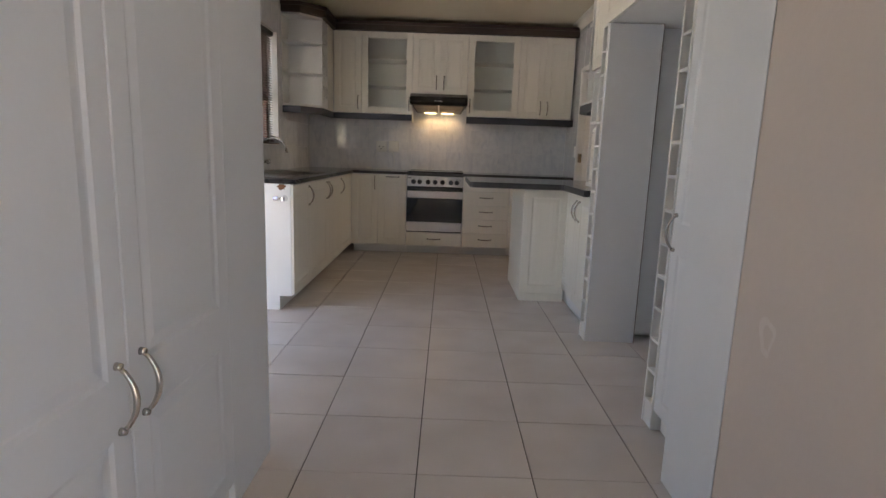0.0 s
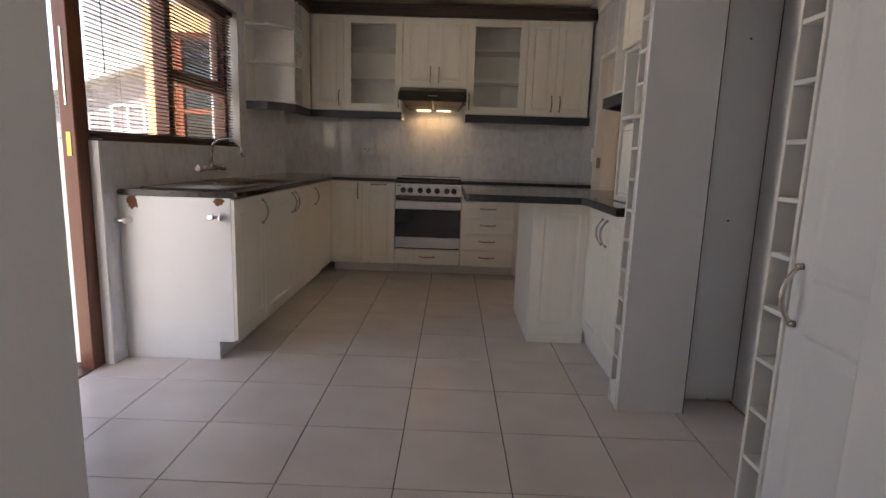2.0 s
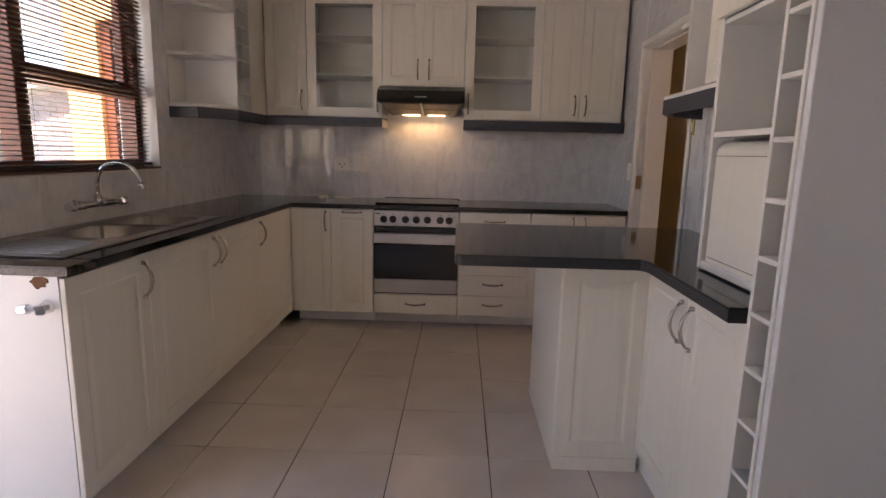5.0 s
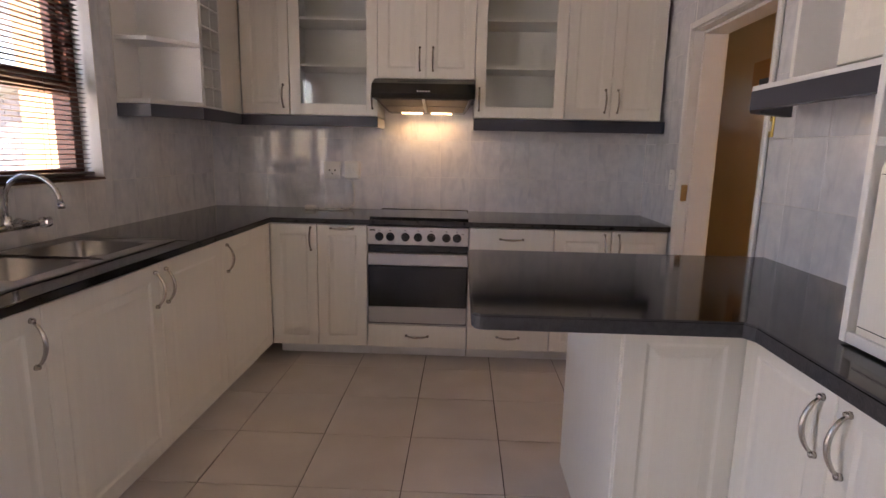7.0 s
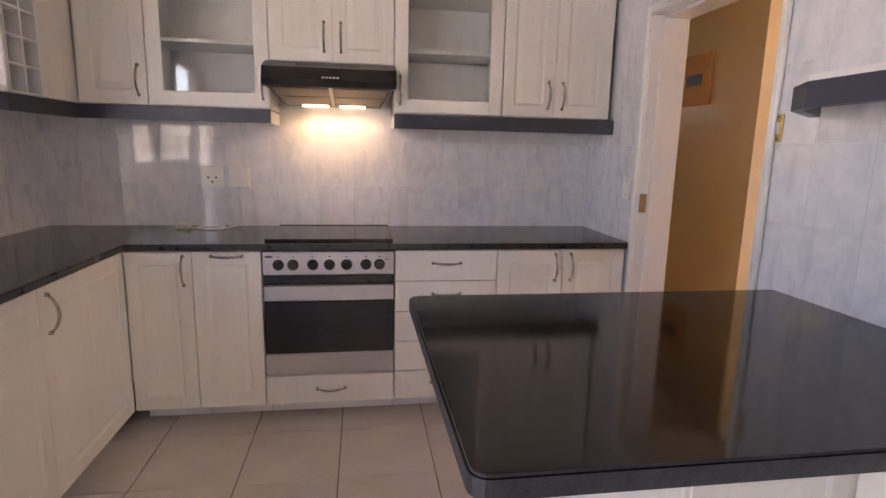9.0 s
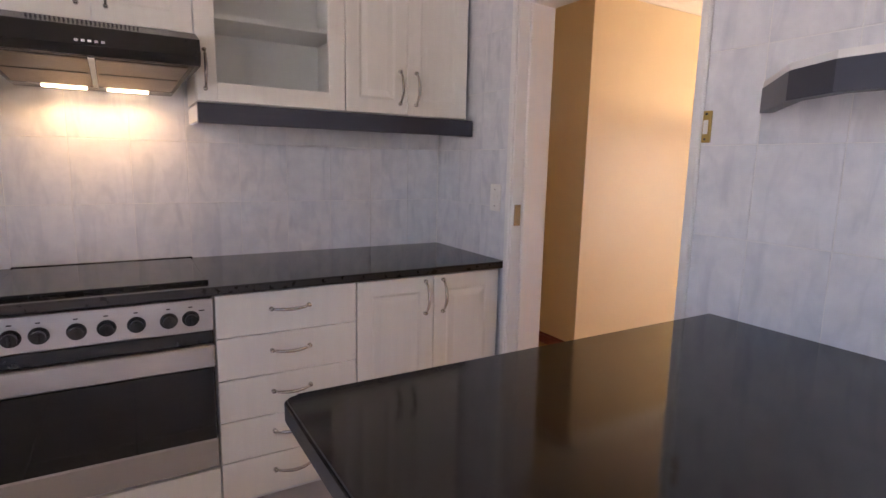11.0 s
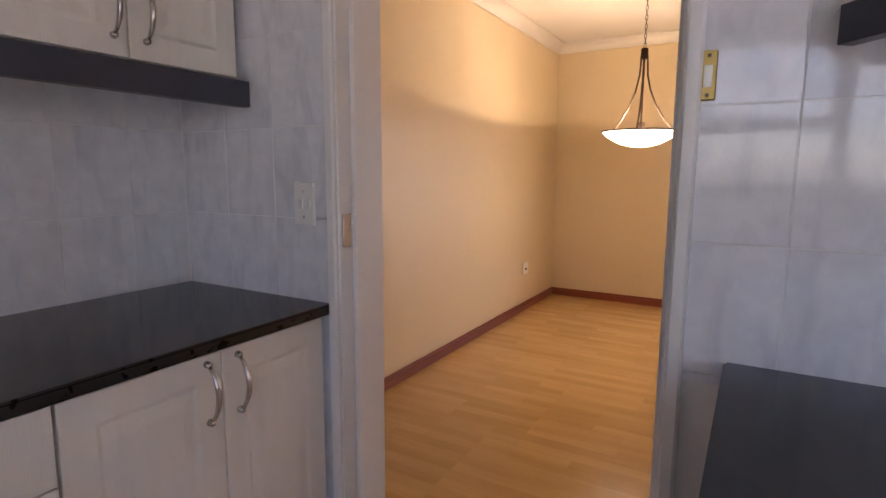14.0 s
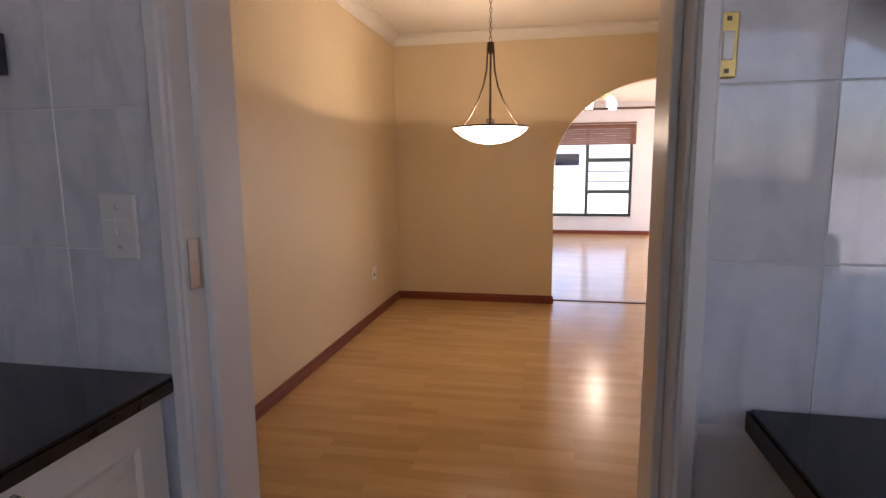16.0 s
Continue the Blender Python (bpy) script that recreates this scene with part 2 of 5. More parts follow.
def add_box(bm, a, b, bevel=0.0, mat=0):
    vs = [bm.verts.new((x, y, z)) for x in (a[0], b[0]) for y in (a[1], b[1]) for z in (a[2], b[2])]
    fs = [bm.faces.new([vs[i] for i in q]) for q in ((0, 1, 3, 2), (4, 6, 7, 5), (0, 4, 5, 1), (2, 3, 7, 6), (0, 2, 6, 4), (1, 5, 7, 3))]
    for f in fs:
        f.material_index = mat
    if bevel:
        es = list({e for f in fs for e in f.edges})
        bmesh.ops.bevel(bm, geom=es, offset=bevel, segments=1, affect="EDGES", material=mat)


def box(name, a, b, mat, parent=None, bevel=0.002):
    bm = bmesh.new()
    add_box(bm, a, b, bevel)
    return finish(name, bm, mat, parent)


def boxes(name, parts, mat, parent=None, bevel=0.0015):
    bm = bmesh.new()
    for a, b in parts:
        add_box(bm, a, b, bevel)
    return finish(name, bm, mat, parent)


def prism(bm, outline, z0, z1):
    lo = [bm.verts.new((x, y, z0)) for x, y in outline]
    hi = [bm.verts.new((x, y, z1)) for x, y in outline]
    n = len(outline)
    bm.faces.new(lo[::-1])
    bm.faces.new(hi)
    for i in range(n):
        bm.faces.new((lo[i], lo[(i + 1) % n], hi[(i + 1) % n], hi[i]))


def add_tube(bm, path, radius, sides=8):
    path = [Vector(p) for p in path]
    radii = radius if isinstance(radius, (list, tuple)) else [radius] * len(path)
    rings = []
    for i, p in enumerate(path):
        d = (path[min(i + 1, len(path) - 1)] - path[max(i - 1, 0)]).normalized()
        u = d.cross(Vector((0.31, 0.17, 0.93)))
        u = u.normalized() if u.length > 1e-4 else Vector((1, 0, 0))
        v = d.cross(u)
        rings.append([bm.verts.new(p + radii[i] * (math.cos(k * math.tau / sides) * u + math.sin(k * math.tau / sides) * v)) for k in range(sides)])
    for r, s in zip(rings, rings[1:]):
        for k in range(sides):
            bm.faces.new((r[k], r[(k + 1) % sides], s[(k + 1) % sides], s[k]))
    bm.faces.new(rings[0][::-1])
    bm.faces.new(rings[-1])


def add_lathe(bm, profile, centre, sides=32):
    """Turns a profile of (radius, height) about the vertical through centre."""
    cx, cy, cz = centre
    rings = [[bm.verts.new((cx + max(r, 1e-4) * math.cos(k * math.tau / sides), cy + max(r, 1e-4) * math.sin(k * math.tau / sides), cz + h)) for k in range(sides)] for r, h in profile]
    for r, s in zip(rings, rings[1:]):
        for k in range(sides):
            bm.faces.new((r[k], r[(k + 1) % sides], s[(k + 1) % sides], s[k]))


# ---- cabinet fronts ----
FACING = {"-y": 0, "+x": 90, "-x": -90, "+y": 180}


def place_front(corner, facing):
    return pose(*corner, 0, 0, FACING[facing])


HANDLE = {}


def handle_mesh():
    if "m" not in HANDLE:
        bm = bmesh.new()
        n = 12
        pts = [(0, -0.006 - 0.030 * math.sin(math.pi * i / n) ** 0.7, -0.064 + 0.128 * i / n) for i in range(n + 1)]
        add_tube(bm, pts, [0.0042 + 0.0022 * math.sin(math.pi * i / n) for i in range(n + 1)], 8)
        for z in (-0.066, 0.066):
            add_tube(bm, [(0, 0.0, z), (0, -0.012, z)], [0.0085, 0.0065], 8)
        me = bpy.data.meshes.new("handle")
        bmesh.ops.recalc_face_normals(bm, faces=bm.faces)
        bm.to_mesh(me)
        bm.free()
        me.materials.append(NICKEL)
        for f in me.polygons:
            f.use_smooth = True
        HANDLE["m"] = me
    return HANDLE["m"]


def add_handle(front, u, z, across=False):
    h = new("handle", handle_mesh())
    h.parent = front
    h.matrix_basis = pose(u, -0.001, z, 0, 90 if across else 0, 0)
    if "handle_label" not in HANDLE:
        tagged(h, "curved satin nickel bow handle")
    return h


def front_mesh(w, h, style, thick=0.018):
    bm = bmesh.new()
    add_box(bm, (0, 0, 0), (w, thick, h), 0.002)
    if style == "plain":
        return bm
    if style != "panel":
        bmesh.ops.bisect_plane(bm, geom=bm.verts[:] + bm.edges[:] + bm.faces[:], plane_co=(0, 0, style), plane_no=(0, 0, 1))
    bm.normal_update()
    faces = sorted((f for f in bm.faces if abs(f.calc_center_median().y) < 1e-5 and f.calc_area() > 0.01), key=lambda f: -f.calc_area())
    for f in faces[:1 if style == "panel" else 2]:
        fr = min(0.058, w * 0.2)
        bmesh.ops.inset_region(bm, faces=[f], thickness=fr, use_even_offset=True)
        for t, d in ((0.010, 0.0042), (0.006, 0.0), (0.022, -0.003)):
            bmesh.ops.inset_region(bm, faces=[f], thickness=t, use_even_offset=True)
            for v in f.verts:
                v.co.y += d
    return bm


def front(parent, corner, facing, w, h, style="panel", handle=None, across=False, name="door", mat=None, gap=0.001):
    """A door or drawer front: corner is its lower left as one faces it; handle is (along, up) from that corner."""
    ob = finish(name, front_mesh(w - 2 * gap, h - 2 * gap, style), mat or CAB, None)
    m = place_front(corner, facing) @ pose(gap, 0, gap)
    ob.matrix_basis = m
    adopt(ob, parent)
    for hd in ([handle] if handle and not isinstance(handle, list) else handle or []):
        add_handle(ob, hd[0], hd[1], across)
    return ob


def glazed_front(parent, corner, facing, w, h, rail=0.068, handle=None):
    bm = bmesh.new()
    t = 0.018
    for a, b in (((0.0015, 0, 0.0015), (rail, t, h - 0.0015)), ((w - rail, 0, 0.0015), (w - 0.0015, t, h - 0.0015)), ((rail, 0, 0.0015), (w - rail, t, rail)), ((rail, 0, h - rail), (w - rail, t, h - 0.0015))):
        add_box(bm, a, b, 0.0015)
    ob = finish("door", bm, CAB)
    ob.matrix_basis = place_front(corner, facing)
    adopt(ob, parent)
    bm = bmesh.new()
    add_box(bm, (rail - 0.004, 0.008, rail - 0.004), (w - rail + 0.004, 0.012, h - rail + 0.004))
    g = finish("pane", bm, CABPANE)
    g.visible_shadow = False
    g.parent = ob
    if handle:
        add_handle(ob, *handle)
    return ob


# ---- floors, walls and ceilings ----
CEIL_Z = 2.48
floor = tagged(box("floor", (-1.72, -2.6, -0.12), (1.56, 6.62, -0.006), FGROUT, None, 0), "pale beige ceramic tiled kitchen floor with dark joints", "floor", "", "structure")
floor_dining = tagged(box("floor_dining", (1.56, 2.0, -0.12), (5.84, 9.0, 0.0), LAMINATE, None, 0), "honey coloured laminate strip floor of the dining room", "floor", "", "structure")
floor_lounge = tagged(box("floor_lounge", (5.84, 1.5, -0.12), (11.5, 9.0, 0.0), LAMINATE, None, 0), "honey coloured laminate strip floor of the lounge", "floor", "", "structure")
tagged(box("trim_threshold", (5.835, 3.40, 0.0), (5.875, 5.29, 0.008), CURT, None, 0.002), "dark metal strip across the arch's floor", "trim", "", "structure")
tagged(box("ceiling", (-1.9, -2.75, CEIL_Z), (1.64, 6.75, CEIL_Z + 0.12), CEIL, None, 0), "cream painted plaster kitchen ceiling", "ceiling", "", "structure")
tagged(box("ceiling_dining", (1.64, 1.9, CEIL_Z), (11.7, 9.1, CEIL_Z + 0.12), CEILW, None, 0), "off-white plaster ceiling of dining room and lounge", "ceiling", "", "structure")


def wall(name, parts, mat, label):
    return tagged(boxes(name, parts, mat, None, 0.0), label, "wall", "", "structure")


T = 0.0012
XL, XR, YB = -1.48 - T, 1.475 + T, 6.59 + T
wall_back = wall("wall_back", [((-1.72, YB, 0), (1.648, 6.75, CEIL_Z))], GROUT, "pale marbled ceramic tiled wall behind the hob")
wall_left = wall("wall_left", [((-1.70, 3.69, 0), (XL, 5.43, 1.125)), ((-1.70, 5.43, 0), (XL, YB, CEIL_Z)), ((-1.70, 2.66, 2.13), (XL, 5.43, CEIL_Z)),
                               ((-1.70, 1.9, 0), (XL, 2.66, CEIL_Z))], GROUT, "pale tiled outer wall under and beside the window")
DY0, DY1, DZ, XD = 5.122, 5.962, 1.965, 1.64
wall_right = wall("wall_right", [((XR, 3.53, 0), (XD, DY0, CEIL_Z)), ((XR, DY1, 0), (XD, YB, CEIL_Z)), ((XR, DY0, DZ), (XD, DY1, CEIL_Z)), ((1.585, 2.05, 0), (XD, 3.53, CEIL_Z))],
                  GROUT, "pale marbled ceramic tiled wall beside the doorway")
wall("wall_dining_kitchen", [((XD, 2.12, 0), (XD + 0.008, DY0, CEIL_Z)), ((XD, DY1, 0), (XD + 0.008, 6.75, CEIL_Z)), ((XD, DY0, DZ), (XD + 0.008, DY1, CEIL_Z))], OCHRE, "warm ochre painted wall of the dining room")
# unseen opening in the near right wall, added to light the cupboard fronts
NY0, NY1, NZ1 = -2.45, -0.35, 2.2
wall("wall_near_right", [((0.90, -2.6, 0), (1.15, NY0, CEIL_Z)), ((0.90, NY1, 0), (1.15, 1.95, CEIL_Z)), ((0.90, NY0, NZ1), (1.15, NY1, CEIL_Z)), ((1.15, 1.83, 0), (1.64, 1.95, CEIL_Z))], BEIGE, "plain beige painted wall with a scuff mark")
wall("wall_near_left", [((-1.72, -2.6, 0), (-1.50, 1.9, CEIL_Z)), ((-1.5, 1.98, 0), (-1.08, 2.055, CEIL_Z))], PLASTER, "plain white painted wall")
wall("wall_behind", [((-1.72, -2.75, 0), (1.15, -2.6, CEIL_Z))], PLASTER, "plain white painted wall")
wall("wall_dining_side", [((2.70, 6.78, 0), (5.715, 6.95, CEIL_Z)), ((2.70, 6.95, 0), (2.84, 9.0, CEIL_Z))], OCHRE, "warm ochre painted dining room wall lit by the pendant")
# the small hole in the end wall is unseen, added to brighten the passage
wall("wall_passage", [((1.5, 6.752, 0), (1.64, 9.0, CEIL_Z)), ((1.5, 9.0, 0), (1.75, 9.12, CEIL_Z)), ((2.03, 9.0, 0), (2.84, 9.12, CEIL_Z)), ((1.75, 9.0, 0), (2.03, 9.12, 1.75)), ((1.75, 9.0, 2.05), (2.03, 9.12, CEIL_Z))], OCHRE, "ochre painted passage wall")
wall("wall_dining_near", [((1.64, 2.0, 0), (5.715, 2.12, CEIL_Z))], OCHRE, "ochre painted dining room wall")

# arch between dining room and lounge
bm = bmesh.new()
AY, AH, AS, AR = 4.34, 0.95, 1.25, 0.78
arch = [(AY + AH, 0.0), (AY + AH, AS)] + [(AY + AH * math.cos(math.pi * k / 28), AS + AR * math.sin(math.pi * k / 28)) for k in range(1, 28)] + [(AY - AH, AS), (AY - AH, 0.0)]
inn = [(AY + AH, 0.0)] + arch[1:-1] + [(AY - AH, 0.0)]
out = [(6.95, 0.0), (6.95, CEIL_Z)] + [(a[0], CEIL_Z) for a in arch[2:-2]] + [(2.0, CEIL_Z), (2.0, 0.0)]
grid = [[[bm.verts.new((x, *p)) for p in line] for line in (inn, out)] for x in (5.715, 5.835)]
n = len(inn)
for i in range(n - 1):
    bm.faces.new((grid[0][0][i], grid[0][0][i + 1], grid[0][1][i + 1], grid[0][1][i]))
    bm.faces.new((grid[1][0][i], grid[1][1][i], grid[1][1][i + 1], grid[1][0][i + 1]))
    bm.faces.new((grid[0][0][i], grid[1][0][i], grid[1][0][i + 1], grid[0][0][i + 1]))
tagged(finish("wall_arch", bm, OCHRE), "ochre painted wall with an open arch", "wall", "", "structure")
# lounge
LX, LW0, LW1, LZ0, LZ1 = 11.45, 3.80, 6.0, 0.34, 2.08
wall("wall_lounge", [((LX, 1.5, 0), (LX + 0.2, LW0, CEIL_Z)), ((LX, LW1, 0), (LX + 0.2, 9.0, CEIL_Z)), ((LX, LW0, 0), (LX + 0.2, LW1, LZ0)), ((LX, LW0, LZ1), (LX + 0.2, LW1, CEIL_Z))], PLASTER, "white painted lounge wall with a window")
# wide openings on both sides are unseen, added to let more daylight in
wall("wall_lounge_sides", [((5.835, 1.4, 0), (7.2, 1.5, CEIL_Z)), ((10.6, 1.4, 0), (LX, 1.5, CEIL_Z)), ((7.2, 1.4, 2.2), (10.6, 1.5, CEIL_Z)), ((5.835, 8.9, 0), (7.0, 9.0, CEIL_Z)), ((10.8, 8.9, 0), (LX, 9.0, CEIL_Z)), ((7.0, 8.9, 2.2), (10.8, 9.0, CEIL_Z))], PLASTER, "white painted lounge wall")


def skirting(name, a, b, along):
    """Skirting with a moulded top."""
    bm = bmesh.new()
    if along == "x":
        x0, x1, y = a, b[0], b[1]
        add_box(bm, (x0, y - 0.018, 0), (x1, y, 0.055), 0.003)
        add_box(bm, (x0, y - 0.012, 0.055), (x1, y, 0.075), 0.004)
    else:
        y0, y1, x = a, b[0], b[1]
        add_box(bm, (x - 0.018, y0, 0), (x, y1, 0.055), 0.003)
        add_box(bm, (x - 0.012, y0, 0.055), (x, y1, 0.075), 0.004)
    return tagged(finish(name, bm, SKIRT), "red-brown varnished wooden skirting board", "skirting", "", "structure")


skirting("baseboard", 2.70, (5.697, 6.778), "x")
skirting("baseboard", 5.275, (6.778, 5.713), "y")
skirting("baseboard", 6.78, (9.0, 2.698), "y")
skirting("baseboard", 1.5, (8.9, 11.448), "y")


def cornice(name, along, a, b, wallpos, sign, size, mat, label):
    """Coved cornice: a quarter-round profile along a wall under the ceiling."""
    bm = bmesh.new()
    prof = [(0, -size), (size * 0.12, -size)] + [(size * (1 - 0.88 * math.cos(k * math.pi / 12)), -size * (1 - 0.88 * math.sin(k * math.pi / 12))) for k in range(0, 7)] + [(size, 0), (0, 0)]
    ends = []
    for s in (a, b):
        ends.append([bm.verts.new((s, wallpos + sign * p, CEIL_Z - 0.001 + q) if along == "x" else (wallpos + sign * p, s, CEIL_Z - 0.001 + q)) for p, q in prof])
    k = len(prof)
    for i in range(k):
        bm.faces.new((ends[0][i], ends[0][(i + 1) % k], ends[1][(i + 1) % k], ends[1][i]))
    bm.faces.new(ends[0])
    bm.faces.new(ends[1][::-1])
    return tagged(finish(name, bm, mat), label, "cornice", "", "structure")


cornice("trim_cornice", "x", 2.7, 5.715, 6.779, -1, 0.085, CEILW, "white coved plaster cornice")
cornice("trim_cornice", "y", 2.1, 6.779, 5.714, -1, 0.085, CEILW, "white coved plaster cornice")
cornice("trim_cornice", "y", 4.0, 6.28, 1.474, -1, 0.075, CEILW, "white coved plaster cornice over the tiles")

# doorway lining and architrave to the dining room
dj = thing("door_frame", (1.55, 5.53, 0), "white gloss painted doorway lining with moulded architrave and no door", "door frame", "", "structure")
XJ = XD + 0.012
boxes("lining", [((1.468, DY0, 0), (XJ, DY0 + 0.016, DZ)), ((1.468, DY1 - 0.016, 0), (XJ, DY1, DZ)), ((1.468, DY0 + 0.016, DZ - 0.016), (XJ, DY1 - 0.016, DZ))], WHITE, dj, 0.002)
boxes("stop", [((1.520, DY0 + 0.016, 0), (XJ - 0.012, DY0 + 0.030, DZ - 0.016)), ((1.520, DY1 - 0.030, 0), (XJ - 0.012, DY1 - 0.016, DZ - 0.016)), ((1.520, DY0 + 0.030, DZ - 0.030), (XJ - 0.012, DY1 - 0.030, DZ - 0.016))], WHITE, dj, 0.002)
boxes("architrave", [((1.455, DY0 - 0.02, 0), (1.4735, DY0 + 0.010, DZ + 0.03)), ((1.455, DY1 - 0.010, 0), (1.4735, DY1 + 0.02, DZ + 0.03)), ((1.4555, DY0 + 0.010, DZ - 0.010), (1.4735, DY1 - 0.010, DZ + 0.03))], WHITE, dj, 0.005)
boxes("strike", [((1.478, DY1 - 0.0195, 1.045), (1.512, DY1 - 0.0155, 1.135))], NICKEL, dj, 0.001)
boxes("hinge", [((1.478, DY0 + 0.0155, 1.74), (1.512, DY0 + 0.0195, 1.84)), ((1.478, DY0 + 0.0155, 0.22), (1.512, DY0 + 0.0195, 0.32))], NICKEL, dj, 0.001)

# white painted end of the near wall, and the cupboard wall's filler
tagged(box("trim_wall_end", (0.8965, 1.628, 0), (0.8995, 1.953, CEIL_Z), PANEL, None, 0.002), "white painted band where the wall paint stops unevenly", "trim", "", "structure")
bm = bmesh.new()
pts = [(math.cos(a) * (0.030 + 0.009 * math.sin(3 * a)), math.sin(a) * (0.055 + 0.012 * math.sin(2 * a + 1))) for a in [math.tau * k / 26 for k in range(26)]]
ring = [bm.verts.new((0.8985, 1.485 + p, 0.682 + q)) for p, q in pts]
ring2 = [bm.verts.new((0.8985, 1.485 + 0.55 * p - 0.004, 0.682 + 0.62 * q)) for p, q in pts]
for k in range(26):
    bm.faces.new((ring[k], ring[(k + 1) % 26], ring2[(k + 1) % 26], ring2[k]))
sc = finish("scuff_mark", bm, SCUFF)
tagged(sc, "pale ring-shaped scuff mark on the beige wall", "mark", "", "structure")

# ---- tall cupboard beside the start ----
cup = thing("tall_cupboard", (-0.79, 1.2, 0), "tall white panelled cupboard with bow handles, doors closed", "cupboard")
box("body", (-1.08, -0.6, 0.0), (-0.512, 2.055, CEIL_Z - 0.002), CARC, cup, 0.002)
# filler and doors: cool daylight put into the colour of the white cabinetry
box("filler", (-0.512, 1.725, 0.0), (-0.492, 2.057, CEIL_Z - 0.002), PANEL, cup, 0.002)
HANDLE["handle_label"] = 1
for y0, y1, hy in ((1.232, 1.722, 0.04), (0.742, 1.230, 0.448), (0.25, 0.740, 0.04), (-0.24, 0.248, 0.448)):
    front(cup, (-0.490, y0, 0.09), "+x", y1 - y0, 2.30, 0.505, (hy, 0.52), name="door", mat=PANEL)

# ---- wine rack columns, fridge recess and the near right cupboard ----
def wine_rack(base, y0, y1, z0, z1, depth, facing_x, label, cells=13):
    """A single column of open square cells facing the walkway."""
    t = thing("wine_rack", base, label, "wine rack", "wine rack columns")
    x = facing_x
    p = 0.012
    parts = [((x, y0, z0), (x + depth, y0 + p, z1)), ((x, y1 - p, z0), (x + depth, y1, z1))]
    step = (z1 - z0 - 0.1) / cells
    for k in range(cells + 1):
        z = z0 + 0.1 + k * step
        parts.append(((x + 0.001, y0 + p, z - 0.006), (x + depth, y1 - p, z + 0.006)))
    boxes("frame", parts, WHITE, t, 0.0015)
    box("plinth", (x + 0.004, y0 + p, z0), (x + depth, y1 - p, z0 + 0.09), WHITE, t, 0.001)
    box("back", (x + depth - 0.12, y0 + p, z0 + 0.1), (x + depth - 0.11, y1 - p, z1), PANEL, t, 0.0)
    return t


wine_rack((1.13, 3.45, 0), 3.398, 3.50, 0, 1.83, 0.292, 0.985, "narrow white wine rack column beside the fridge recess")
wine_rack((1.13, 2.36, 0), 2.305, 2.405, 0, 1.83, 0.29, 0.990, "narrow white wine rack column beside the cupboard")
pil = thing("end_panel", (1.13, 3.39, 0), "plain grey-white end panel of the fridge recess", "panel")
box("panel", (0.988, 3.376, 0), (1.283, 3.396, 1.83), PANEL, pil, 0.002)
box("side", (1.283, 3.50, 0.02), (1.584, 3.528, 2.2), PANEL, pil, 0.002)
for sx, sz in ((1.44, 0.86), (1.443, 1.63)):
    box("screw_cover", (sx, 3.4975, sz), (sx + 0.008, 3.5005, sz + 0.008), DARKPL, pil, 0)
box("edge_strip", (1.2832, 3.376, 0), (1.2860, 3.3965, 1.83), CURT, pil, 0)
box("corner_joint", (1.5645, 3.4965, 0.02), (1.5675, 3.4997, 1.83), CURT, pil, 0)
rec = thing("recess_back", (1.58, 2.9, 0), "white board lining the empty fridge recess", "panel")
box("board", (1.568, 2.407, 0.003), (1.584, 3.499, 1.83), PANEL, rec, 0.001)
fc = thing("bridge_cupboard", (1.28, 2.9, 1.83), "white cupboard bridging the fridge recess under the ceiling", "cupboard")
box("body", (1.006, 2.306, 1.835), (1.566, 3.498, CEIL_Z - 0.003), CARC, fc, 0.002)
for k in range(2):
    front(fc, (0.986, 3.498 - 0.596 * k, 1.835), "-x", 0.594, CEIL_Z - 0.005 - 1.835, "panel", (0.552 if k == 0 else 0.042, 0.1), name="door")
nc = thing("narrow_cupboard", (1.28, 2.17, 0), "tall narrow white cupboard with bow handle", "cupboard")
box("body", (1.014, 1.955, 0.08), (1.564, 2.302, CEIL_Z - 0.003), CARC, nc, 0.002)
box("plinth", (1.03, 1.955, 0.0), (1.55, 2.302, 0.078), CARC, nc, 0.002)
# PANEL instead of CAB here paints the cool daylight onto both doors
front(nc, (0.993, 2.302, 0.09), "-x", 0.346, 1.743, 0.715, (0.03, 0.735), name="door", mat=PANEL)
front(nc, (0.993, 2.302, 1.835), "-x", 0.346, CEIL_Z - 0.006 - 1.835, "panel", name="door", mat=PANEL)


# ---- base cabinets ----
def base_cabinet(a, b, plinth, label, top=0.858):
    """Carcass between the corners a and b (plan), with a recessed plinth (x0, y0, x1, y1)."""
    t = thing("base_cabinet", ((a[0] + b[0]) / 2, (a[1] + b[1]) / 2, 0), label, "kitchen cabinet", "base cabinets")
    box("body", (a[0], a[1], 0.10), (b[0], b[1], top), CARC, t, 0.001)
    box("plinth", (plinth[0], plinth[1], 0.0), (plinth[2], plinth[3], 0.0995), CARC, t, 0.002)
    return t


LF = -0.887
segs = [(3.80, 4.238, [(0.398, 0.65)]), (4.24, 4.82, [(0.545, 0.65)]), (4.822, 5.36, [(0.036, 0.65)]), (5.362, 5.999, [(0.042, 0.65)])]
